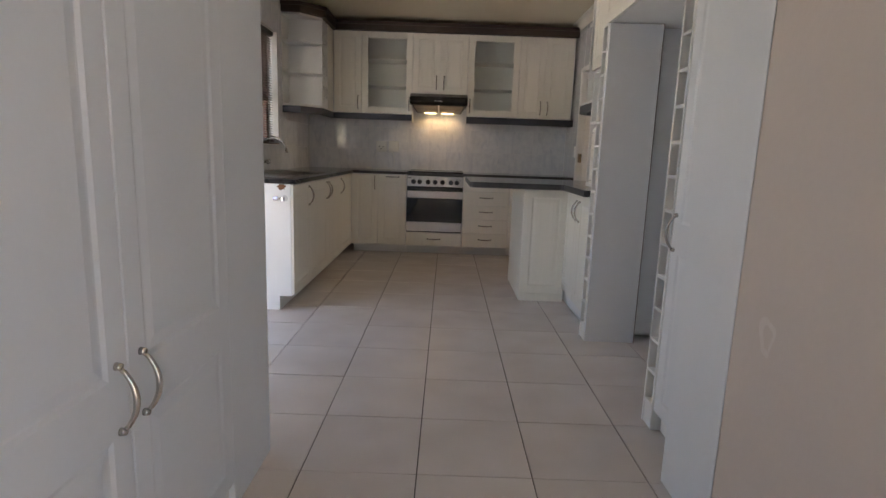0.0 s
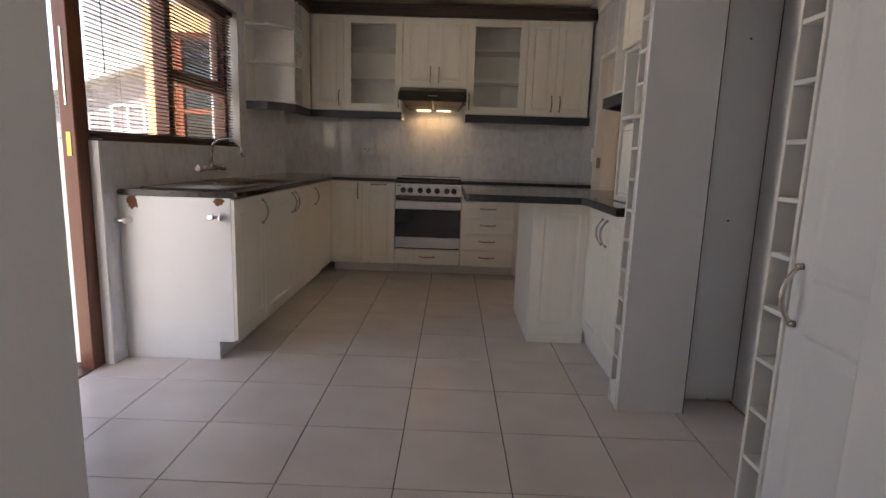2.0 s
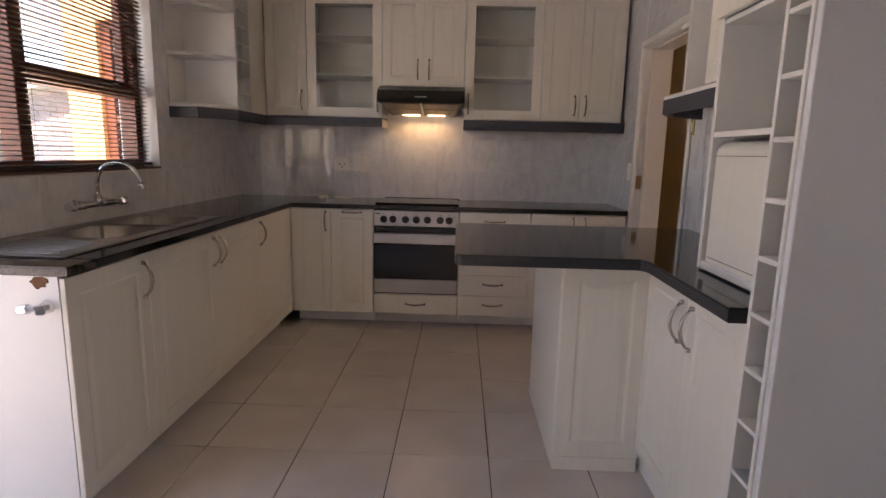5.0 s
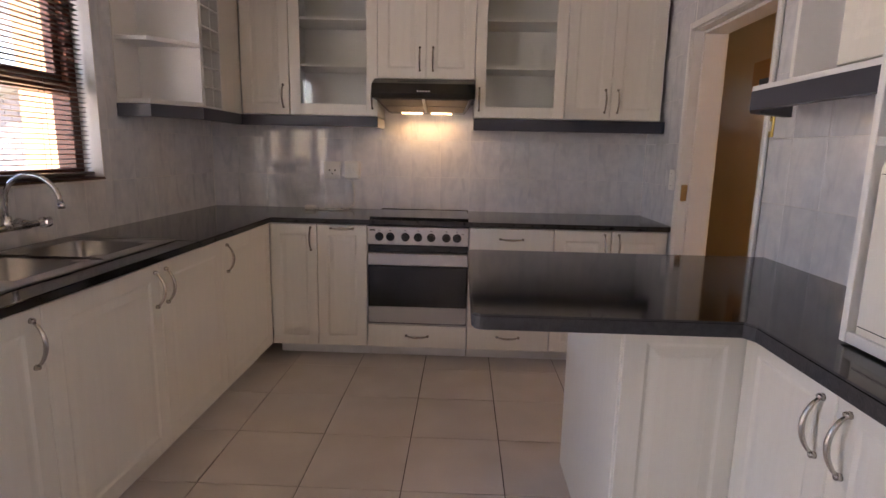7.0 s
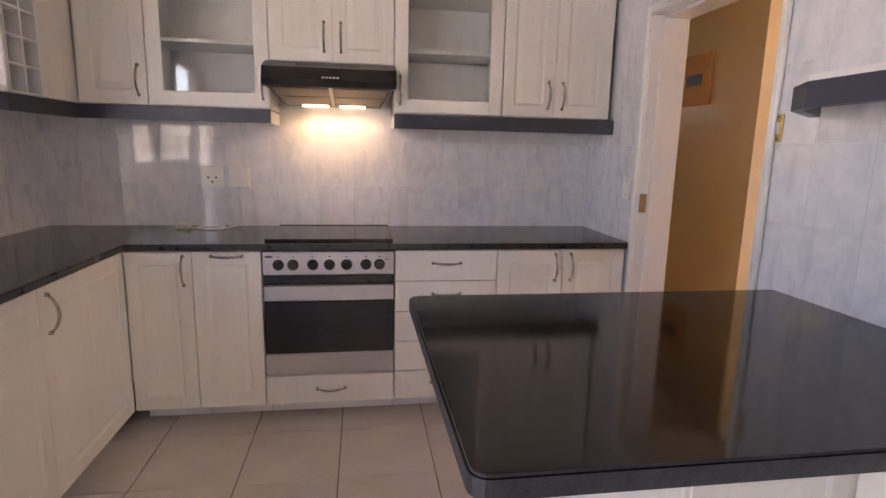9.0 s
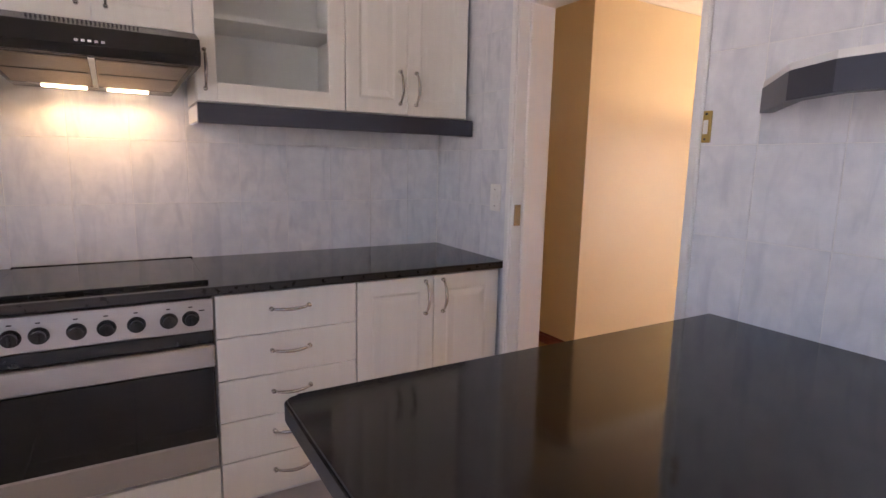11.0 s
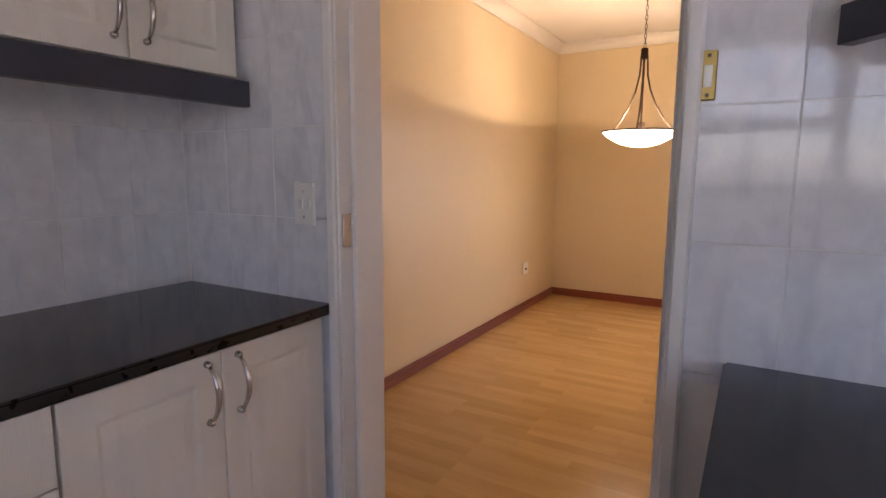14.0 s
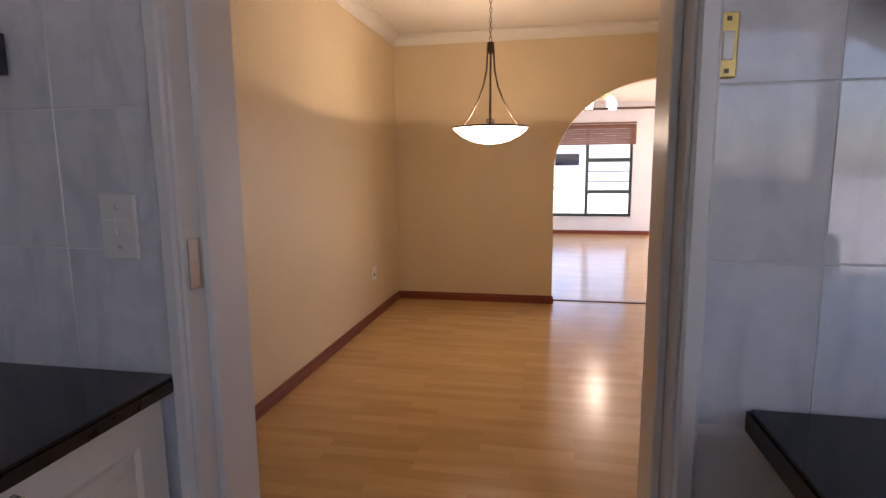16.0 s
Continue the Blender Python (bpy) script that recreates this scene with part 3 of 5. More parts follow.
for i, (y0, y1, hd) in enumerate(segs):
    lab = "white panelled base cabinet with bow handle" + (" beneath the sink" if i in (1, 2) else " and a worn water-stained end" if i == 0 else " near the corner")
    c = base_cabinet((XL + T + 0.002, y0 + (0.018 if i == 0 else 0.0)), (LF - 0.020, y1), (XL + T + 0.004, y0 + (0.018 if i == 0 else 0), LF - 0.10, y1), lab, 0.72 if i < 3 else 0.858)
    front(c, (LF, y0, 0.105), "+x", y1 - y0, 0.748, "panel", hd)
    if i == 0:
        boxes("end_panel", [((XL + T + 0.002, 3.80, 0.0), (LF - 0.10, 3.8175, 0.0985)), ((XL + T + 0.002, 3.80, 0.0985), (LF - 0.019, 3.8175, 0.858))], CARC, c, 0.001)

segs = [(-0.885, -0.603, (0.245, 0.66), False), (-0.601, -0.304, (0.148, 0.725), True)]
for x0, x1, hd, ac in segs:
    c = base_cabinet((x0, 6.02), (x1, 6.585), (x0, 6.15, x1, 6.58), "white panelled base cabinet with bow handle beside the oven" if not ac else "narrow white pull-out base cabinet with a level bow handle")
    front(c, (x0, 6.0, 0.105), "-y", x1 - x0, 0.748, "panel", hd, ac)
cd = thing("drawer_unit", (0.55, 6.3, 0), "white five-drawer unit with level bow handles", "drawers")
box("body", (0.304, 6.02, 0.10), (0.797, 6.585, 0.858), CARC, cd, 0.001)
box("plinth", (0.304, 6.15, 0), (0.797, 6.58, 0.0995), CARC, cd, 0.002)
for k in range(5):
    front(cd, (0.304, 6.0, 0.105 + 0.15 * k), "-y", 0.492, 0.149, "plain", (0.246, 0.085), True, "drawer")
c = base_cabinet((0.80, 6.02), (1.452, 6.585), (0.80, 6.15, 1.452, 6.58), "white two-door panelled base cabinet beside the doorway")
front(c, (0.80, 6.0, 0.105), "-y", 0.329, 0.748, "panel", (0.29, 0.66))
front(c, (1.13, 6.0, 0.105), "-y", 0.322, 0.748, "panel", (0.04, 0.66))

# oven with drawer
ov = thing("oven", (0, 6.3, 0.1), "stainless steel built-in oven with black glass door and seven knobs", "oven")
box("body", (-0.299, 6.02, 0.25), (0.299, 6.56, 0.856), BLACK, ov, 0.001)
box("control_panel", (-0.298, 5.992, 0.742), (0.298, 6.02, 0.853), STEEL, ov, 0.004)
box("vent", (-0.296, 6.004, 0.696), (0.296, 6.02, 0.741), BLACK, ov, 0.002)
boxes("door", [((-0.298, 5.985, 0.618), (0.298, 6.018, 0.694)), ((-0.298, 5.988, 0.262), (0.298, 6.018, 0.364))], STEEL, ov, 0.005)
box("glass", (-0.293, 5.990, 0.3645), (0.293, 6.017, 0.6175), BLACKGLASS, ov, 0.002)
for kx in (-0.228, -0.163, -0.074, 0.001, 0.079, 0.168, 0.231):
    bm = bmesh.new()
    for r, y0, y1 in ((0.026, 5.9915, 5.986), (0.020, 5.986, 5.966)):
        lo = [bm.verts.new((kx + r * math.cos(k * math.tau / 20), y0, 0.790 + r * math.sin(k * math.tau / 20))) for k in range(20)]
        hi = [bm.verts.new((kx + 0.9 * r * math.cos(k * math.tau / 20), y1, 0.790 + 0.9 * r * math.sin(k * math.tau / 20))) for k in range(20)]
        bm.faces.new(hi)
        for k in range(20):
            bm.faces.new((lo[k], lo[(k + 1) % 20], hi[(k + 1) % 20], hi[k]))
    add_box(bm, (kx - 0.003, 5.958, 0.774), (kx + 0.003, 5.967, 0.806), 0.001)
    finish("knob", bm, BLACK, ov)
tagged(boxes("marking", [((x - 0.006, 5.9905, 0.826), (x + 0.006, 5.9925, 0.830)) for x in (-0.228, -0.163, -0.074, 0.001, 0.079, 0.168, 0.231)] + [((-0.285, 5.9905, 0.824), (-0.252, 5.9925, 0.834)), ((0.255, 5.9905, 0.812), (0.272, 5.9925, 0.816))], DARKPL, ov, 0), kind="stuff")
od = thing("drawer_unit", (0, 6.3, 0), "white drawer unit under the oven with level handle", "drawers")
box("body", (-0.30, 6.02, 0.10), (0.30, 6.56, 0.2495), CARC, od, 0.001)
box("plinth", (-0.30, 6.15, 0), (0.30, 6.56, 0.0995), CARC, od, 0.002)
front(od, (-0.30, 6.0, 0.105), "-y", 0.60, 0.142, "plain", (0.30, 0.075), True, "drawer")
hob = thing("hob", (0, 6.3, 0.9), "black glass hob set into the granite counter", "hob")
box("glass", (-0.29, 6.06, 0.9005), (0.29, 6.54, 0.908), BLACKGLASS, hob, 0.003)
for ry in (6.052, 6.54):
    box("rim", (-0.295, ry, 0.9005), (0.295, ry + 0.008, 0.911), BLACK, hob, 0.001)

# peninsula and right run
pc = thing("peninsula_cabinet", (0.95, 4.5, 0), "white panelled end cabinet carrying the peninsula counter", "kitchen cabinet")
box("body", (0.70, 4.28, 0.0), (1.04, 4.98, 0.858), CAB, pc, 0.003)
front(pc, (0.702, 4.262, 0.06), "-y", 0.338, 0.797, "panel", name="panel")
box("plinth", (0.702, 4.266, 0.0), (1.038, 4.28, 0.059), CAB, pc, 0.002)
rc = base_cabinet((1.042, 3.53), (1.47, 4.72), (1.06, 3.53, 1.46, 4.70), "white two-door panelled base cabinet under the appliance cupboard")
front(rc, (1.022, 4.258, 0.105), "-x", 0.355, 0.748, "panel", (0.315, 0.63))
front(rc, (1.022, 3.902, 0.105), "-x", 0.365, 0.748, "panel", (0.04, 0.63))


# ---- granite counters ----
def counter(name, outline, z0, z1, label, edge):
    bm = bmesh.new()
    prism(bm, outline, z0, z1)
    bmesh.ops.recalc_face_normals(bm, faces=bm.faces)
    es = [e for e in bm.edges if all(abs(v.co.z - z1) < 1e-6 for v in e.verts)] + [e for e in bm.edges if all(abs(v.co.z - z0) < 1e-6 for v in e.verts)]
    bmesh.ops.bevel(bm, geom=es, offset=0.005, segments=2, affect="EDGES")
    bm.normal_update()
    for f in bm.faces:
        f.material_index = 0 if f.normal.z > 0.9 else 1
    return tagged(finish(name, bm, [GRANITE, edge]), label, "countertop")


def round_corner(cx, cy, r, a0, a1, n=5):
    return [(cx + r * math.cos(radians(a0 + (a1 - a0) * k / n)), cy + r * math.sin(radians(a0 + (a1 - a0) * k / n))) for k in range(n + 1)]


# left and back run, with a cut-out for the sink bowls closed by the sink itself
counter("countertop", [(-1.476, 3.79), (-0.868, 3.79), (-0.868, 3.925), (-1.43, 3.925), (-1.43, 5.11), (-0.868, 5.11), (-0.868, 5.978), (1.4745, 5.978), (1.4745, 6.586), (-1.476, 6.586)], 0.86, 0.889, "polished black granite worktop along two walls", SMOOTH_EDGE)
tagged(box("countertop", (-0.975, 3.9255, 0.86), (-0.868, 5.1095, 0.889), [GRANITE], None, 0.003), "polished black granite strip in front of the sink", "countertop")
counter("countertop", round_corner(0.317, 4.159, 0.03, 180, 270) + [(0.94, 4.129), (0.955, 4.10), (0.955, 3.53), (1.4735, 3.53), (1.4735, 5.033), (0.305, 5.033)] + round_corner(0.305, 5.005, 0.022, 90, 180), 0.86, 0.90, "polished black granite peninsula counter with rough dark edge", EDGE)

# sink: drainer and two bowls
sk = thing("sink", (-1.2, 4.5, 0.9), "stainless steel double bowl sink with ribbed drainer", "sink")
bm = bmesh.new()
X0, X1, Y0, Y1 = -1.43, -0.976, 3.926, 5.109
bowls = [(-1.37, -1.04, 4.30, 4.66), (-1.37, -1.04, 4.70, 5.05)]
xs = [X0, -1.37, -1.04, X1]
ys = [Y0, 4.30, 4.66, 4.70, 5.05, Y1]
vv = {(i, j): bm.verts.new((x, y, 0.9035)) for i, x in enumerate(xs) for j, y in enumerate(ys)}
for i in range(3):
    for j in range(5):
        if i == 1 and j in (1, 3):
            continue
        bm.faces.new((vv[i, j], vv[i + 1, j], vv[i + 1, j + 1], vv[i, j + 1]))
for x0, x1, y0, y1 in bowls:
    rim = [(x0, y0), (x1, y0), (x1, y1), (x0, y1)]
    lv = []
    for z, ins in ((0.9035, 0.0), (0.895, 0.008), (0.78, 0.02), (0.765, 0.04)):
        lv.append([bm.verts.new((x + (ins if x == x0 else -ins), y + (ins if y == y0 else -ins), z)) for x, y in rim])
    for r, s in zip(lv, lv[1:]):
        for k in range(4):
            bm.faces.new((r[k], r[(k + 1) % 4], s[(k + 1) % 4], s[k]))
    bm.faces.new(lv[-1])
bmesh.ops.remove_doubles(bm, verts=bm.verts, dist=0.0005)
es = [e for e in bm.edges if abs(e.verts[0].co.z - e.verts[1].co.z) > 0.005]
bmesh.ops.bevel(bm, geom=es, offset=0.035, segments=4, affect="EDGES")
bmesh.ops.recalc_face_normals(bm, faces=bm.faces)
finish("bowl", bm, SINKST, sk, True)
boxes("rib", [((-1.36, 3.97 + 0.035 * k, 0.9036), (-1.05, 3.978 + 0.035 * k, 0.907)) for k in range(8)], SINKST, sk, 0.001)
boxes("rim", [((X0 - 0.004, Y0 - 0.004, 0.9005), (X1 + 0.004, Y0 + 0.014, 0.9065)), ((X0 - 0.004, Y1 - 0.014, 0.9005), (X1 + 0.004, Y1 + 0.004, 0.9065)), ((X0 - 0.004, Y0 + 0.014, 0.9005), (X0 + 0.012, Y1 - 0.014, 0.9065)), ((X1 - 0.012, Y0 + 0.014, 0.9005), (X1 + 0.004, Y1 - 0.014, 0.9065))], SINKST, sk, 0.003)
for x0, x1, y0, y1 in bowls:
    bm = bmesh.new()
    add_lathe(bm, [(0.0, 0.003), (0.02, 0.003), (0.04, 0.005), (0.045, 0.0)], ((x0 + x1) / 2, (y0 + y1) / 2, 0.7655), 20)
    finish("waste", bm, DARKPL, sk)

sk.location.z -= 0.011
hob.location.z -= 0.011

# wall mounted mixer tap
tp = thing("tap", (-1.48, 4.80, 1.02), "chrome wall-mounted mixer tap with a swan-neck spout", "tap")
bm = bmesh.new()
add_tube(bm, [(-1.435, 4.66, 1.0), (-1.435, 4.94, 1.0)], 0.014, 12)
for y in (4.70, 4.90):
    add_tube(bm, [(-1.479, y, 1.0), (-1.43, y, 1.0)], [0.026, 0.016], 14)
add_tube(bm, [(-1.435, 4.80, 0.99), (-1.435, 4.80, 1.045)], [0.022, 0.016], 12)
finish("body", bm, CHROME, tp, True)
bm = bmesh.new()
sp = [(-1.435, 4.80, 1.04), (-1.434, 4.80, 1.085)] + [(-1.433 + 0.105 * (1 - math.cos(a)), 4.80, 1.10 + 0.10 * math.sin(a)) for a in [math.pi * k / 14 for k in range(1, 14)]]
sp.append((sp[-1][0] + 0.006, 4.80, 1.095))
add_tube(bm, sp, 0.0095, 10)
finish("spout", bm, CHROME, tp, True)
for y, s in ((4.645, -1), (4.955, 1)):
    bm = bmesh.new()
    add_tube(bm, [(-1.435, y - 0.02 * s, 1.0), (-1.435, y + 0.012 * s, 1.0), (-1.435, y + 0.016 * s, 1.0), (-1.435, y + 0.05 * s, 1.0)], [0.013, 0.016, 0.024, 0.021], 8)
    finish("knob", bm, CHROME, tp)

bm = bmesh.new()
add_tube(bm, [(sp[-1][0], 4.80, 1.098), (sp[-1][0] + 0.001, 4.80, 1.078)], [0.013, 0.012], 10)
finish("aerator", bm, CHROME, tp, True)
tp.location.z -= 0.025
tp.location.y -= 0.01

# bib taps and rust on the cabinet's end, stains
for bx, z in ((-1.43, 0.735), (-0.945, 0.765)):
    bt = thing("valve", (bx, 3.795, z), "small chrome angle valve on the cabinet end", "tap", "angle valves")
    bm = bmesh.new()
    add_tube(bm, [(bx, 3.8, z), (bx, 3.765, z)], [0.022, 0.012], 12)
    add_tube(bm, [(bx, 3.768, z + 0.012), (bx, 3.768, z - 0.016)], 0.013, 10)
    finish("body", bm, CHROME, bt)
    bm = bmesh.new()
    add_tube(bm, [(bx - 0.01, 3.768, z), (bx - 0.03, 3.766, z), (bx - 0.034, 3.766, z), (bx - 0.062, 3.766, z - 0.003)], [0.008, 0.009, 0.016, 0.014], 8)
    finish("knob", bm, CHROME, bt)
rnd = random.Random(4)
for cx, cz, w, h in ((-1.405, 0.826, 0.035, 0.05), (-0.965, 0.84, 0.032, 0.03)):
    bm = bmesh.new()
    pts = [(cx + w * math.cos(a) * rnd.uniform(0.5, 1.0), cz + h * math.sin(a) * rnd.uniform(0.5, 1.0)) for a in [math.tau * k / 18 for k in range(18)]]
    lo = [bm.verts.new((x, 3.7995, min(z, 0.857))) for x, z in pts]
    hi = [bm.verts.new((cx + 0.9 * (x - cx), 3.7975, cz + 0.9 * (min(z, 0.857) - cz))) for x, z in pts]
    bm.faces.new(hi)
    for k in range(18):
        bm.faces.new((lo[k], lo[(k + 1) % 18], hi[(k + 1) % 18], hi[k]))
    tagged(finish("rust_stain", bm, RUST), "rust-brown water damage on the cabinet end", "stain", "", "structure")


# ---- wall cabinets ----
UZ0, UZ1, UF = 1.50, 2.345, 6.28


def wall_cabinet(x0, x1, z0, label, shelves=()):
    t = thing("wall_cabinet", ((x0 + x1) / 2, 6.43, z0), label, "kitchen cabinet", "wall cabinets")
    y0, y1, p = UF + 0.020, 6.588, 0.016
    if shelves:
        boxes("body", [((x0, y0, z0), (x0 + p, y1, UZ1)), ((x1 - p, y0, z0), (x1, y1, UZ1)), ((x0 + p, y0, z0), (x1 - p, y1, z0 + p)), ((x0 + p, y0, UZ1 - p), (x1 - p, y1, UZ1)), ((x0 + p, y1 - 0.006, z0 + p), (x1 - p, y1, UZ1 - p))], CARC, t, 0.0)
        for z in shelves:
            box("shelf", (x0 + p, y0 + 0.004, z - 0.008), (x1 - p, y1 - 0.006, z + 0.008), WHITE, t, 0.001)
    else:
        box("body", (x0, y0, z0), (x1, y1, UZ1), CARC, t, 0.001)
    return t


w = wall_cabinet(-1.135, -0.832, UZ0, "white panelled wall cabinet in the corner")
front(w, (-1.13, UF, UZ0), "-y", 0.298, UZ1 - UZ0, "panel", (0.26, 0.11))
w = wall_cabinet(-0.830, -0.284, UZ0, "white wall cabinet with a glazed door and two shelves", (1.80, 2.075))
glazed_front(w, (-0.830, UF, UZ0), "-y", 0.546, UZ1 - UZ0, handle=(0.515, 0.11))
w = wall_cabinet(-0.282, 0.310, 1.725, "short white two-door wall cabinet over the hood")
front(w, (-0.282, UF, 1.725), "-y", 0.296, UZ1 - 1.725, "panel", (0.256, 0.115))
front(w, (0.014, UF, 1.725), "-y", 0.296, UZ1 - 1.725, "panel", (0.04, 0.115))
w = wall_cabinet(0.312, 0.862, UZ0, "white wall cabinet with a glazed door and two shelves", (1.80, 2.075))
glazed_front(w, (0.312, UF, UZ0), "-y", 0.55, UZ1 - UZ0, handle=(0.03, 0.11))
w = wall_cabinet(0.864, 1.452, UZ0, "white two-door panelled wall cabinet beside the doorway")
front(w, (0.864, UF, UZ0), "-y", 0.276, UZ1 - UZ0, "panel", (0.24, 0.11))
front(w, (1.140, UF, UZ0), "-y", 0.300, UZ1 - UZ0, "panel", (0.04, 0.11))

# left return: wine cells and open end shelf
lr = thing("rack_cabinet", (-1.31, 5.95, UZ0), "white wall cabinet with wine cells and open end shelf", "kitchen cabinet")
box("side", (-1.478, 5.782, UZ0), (-1.142, 5.798, UZ1), CARC, lr, 0.001)
box("filler", (-1.478, 6.02, UZ0), (-1.142, 6.30, UZ1), CAB, lr, 0.001)
parts = []
z = UZ0
while z < UZ1 - 0.02:
    parts.append(((-1.47, 5.798, z), (-1.141, 6.02, z + 0.008)))
    z += 0.104
for y in (5.799, 5.903, 6.008):
    parts.append(((-1.475, y, UZ0), (-1.140, y + 0.010, UZ1)))
boxes("cell", parts, WHITE, lr, 0.0)
box("back", (-1.477, 5.80, UZ0), (-1.474, 6.02, UZ1), CARC, lr, 0)
box("wall_strip", (-1.4785, 5.575, UZ0), (-1.4725, 5.782, UZ1), CARC, lr, 0)
for z in (UZ0, 1.80, 2.085, UZ1 - 0.02):
    bm = bmesh.new()
    prism(bm, [(-1.472, 5.781), (-1.472, 5.58), (-1.31, 5.58), (-1.145, 5.775), (-1.145, 5.781)], z, z + 0.02)
    finish("shelf", bm, WHITE, lr)

pel = thing("pelmet", (-0.9, 6.3, 1.43), "slate-blue pelmet strip under the wall cabinets", "pelmet", "pelmets")


def strip(name, path, z0, z1, thick, mat, parent):
    """An upright board that follows a plan line; its thickness lies to the line's left."""
    bm = bmesh.new()
    vs = [Vector(p) for p in path]
    inner = []
    for i, p in enumerate(vs):
        ds = [(vs[j + 1] - vs[j]).normalized() for j in (i - 1, i) if 0 <= j < len(vs) - 1]
        ns = [Vector((-d.y, d.x)) for d in ds]
        nsum = sum(ns, Vector((0, 0))).normalized()
        inner.append(p + nsum * thick / max(0.4, nsum.dot(ns[0])))
    prism(bm, [tuple(p) for p in vs] + [tuple(p) for p in inner[::-1]], z0, z1)
    return finish(name, bm, mat, parent)


strip("board", [(-1.478, 5.57), (-1.305, 5.57), (-1.135, 5.77), (-1.135, 6.272), (-0.284, 6.272)], 1.432, 1.496, 0.03, PELMET, pel)
box("underside", (-0.302, 6.30, 1.432), (-0.284, 6.586, 1.49), CARC, pel, 0.001)
pel2 = thing("pelmet", (0.9, 6.3, 1.42), "slate-blue pelmet strip under the wall cabinets", "pelmet", "pelmets")
strip("board", [(0.312, 6.268), (1.470, 6.268)], 1.424, 1.494, 0.03, PELMET, pel2)
box("underside", (0.312, 6.30, 1.432), (0.328, 6.586, 1.49), CARC, pel2, 0.001)
top = thing("cornice_board", (0, 6.2, 2.36), "dark brown cornice board along the top of the wall cabinets", "cornice")
strip("board", [(-1.478, 5.56), (-1.30, 5.56), (-1.105, 5.76), (-1.105, 6.24), (1.470, 6.24)], 2.348, 2.405, 0.06, CORNICE, top)
strip("lip", [(-1.478, 5.545), (-1.29, 5.545), (-1.09, 5.755), (-1.09, 6.222), (1.470, 6.222)], 2.406, 2.44, 0.08, CORNICE, top)

# extractor hood
hd = thing("extractor_hood", (0.01, 6.35, 1.55), "dark brown extractor hood with two lit warm lamps", "cooker hood")
bm = bmesh.new()
prof = [(6.585, 1.722), (6.265, 1.722), (6.15, 1.682), (6.135, 1.625), (6.15, 1.598), (6.585, 1.598)]
ends = [[bm.verts.new((x, y, z)) for y, z in prof] for x in (-0.298, 0.314)]
for i in range(6):
    bm.faces.new((ends[0][i], ends[0][(i + 1) % 6], ends[1][(i + 1) % 6], ends[1][i]))
bm.faces.new(ends[0])
bm.faces.new(ends[1][::-1])
finish("body", bm, BLACK, hd)
bm = bmesh.new()
prof = [(6.575, 1.597), (6.165, 1.597), (6.44, 1.536), (6.575, 1.536)]
ends = [[bm.verts.new((x + (0.045 if sd < 0 else -0.045) * (k in (2, 3)), y, z)) for k, (y, z) in enumerate(prof)] for x, sd in ((-0.282, -1), (0.298, 1))]
for i in range(4):
    bm.faces.new((ends[0][i], ends[0][(i + 1) % 4], ends[1][(i + 1) % 4], ends[1][i]))
bm.faces.new(ends[0])
bm.faces.new(ends[1][::-1])
finish("visor", bm, BLACK, hd)


def on_visor(u0, u1, v0, v1, lift, thick, mat, name):
    """A plate on the sloping underside: u across, v from the front edge (0) to the back (1)."""
    bm = bmesh.new()
    ring = []
    for d in (lift, lift + thick):
        ring.append([bm.verts.new((0.008 + u * (0.29 - 0.045 * v), 6.165 + 0.275 * v - 0.217 * d, 1.597 - 0.061 * v - 0.976 * d)) for u, v in ((u0, v0), (u1, v0), (u1, v1), (u0, v1))])
    bm.faces.new(ring[0])
    bm.faces.new(ring[1])
    for k in range(4):
        bm.faces.new((ring[0][k], ring[0][(k + 1) % 4], ring[1][(k + 1) % 4], ring[1][k]))
    return finish(name, bm, mat, hd)


for u0, u1 in ((-0.94, -0.035), (0.035, 0.94)):
    on_visor(u0, u1, 0.06, 0.94, 0.0, 0.003, FILTER, "filter")
    on_visor(u0 + 0.02, u1 - 0.02, 0.48, 0.51, 0.003, 0.0015, DARKPL, "filter_bar")
on_visor(-0.03, 0.03, 0.02, 0.98, 0.001, 0.004, PLASTIC, "clip")
boxes("vent", [((-0.15 + 0.0115 * k, 6.205, 1.696), (-0.145 + 0.0115 * k, 6.226, 1.7095)) for k in range(26)], DARKPL, hd, 0)
boxes("button", [((-0.03 + 0.017 * k, 6.134, 1.634), (-0.020 + 0.017 * k, 6.142, 1.641)) for k in range(5)], PLASTIC, hd, 0.001)
for lx in (-0.15, 0.04):
    box("lens", (lx, 6.445, 1.530), (lx + 0.13, 6.50, 1.5358), HOTLENS, hd, 0.001)

# ---- right hand tower and wall cabinet ----
tw = thing("appliance_tower", (1.28, 3.76, 0.9), "white appliance cupboard with roller shutter and open shelf on the counter", "cupboard")
TX, TY0, TY1 = 1.082, 3.532, 4.012
boxes("body", [((TX, TY0, 0.905), (1.47, TY0 + 0.018, 2.40)), ((TX, TY1 - 0.018, 0.905), (1.47, TY1, 2.40)), ((TX + 0.002, TY0 + 0.018, 1.318), (1.47, TY1 - 0.018, 1.336)), ((TX + 0.002, TY0 + 0.018, 1.652), (1.47, TY1 - 0.018, 1.668)), ((1.462, TY0 + 0.018, 0.905), (1.47, TY1 - 0.018, 2.40)), ((TX, TY0 + 0.018, 2.38), (1.462, TY1 - 0.018, 2.40))], WHITE, tw, 0.0015)
bm = bmesh.new()
yy0, yy1 = TY0 + 0.03, TY1 - 0.03
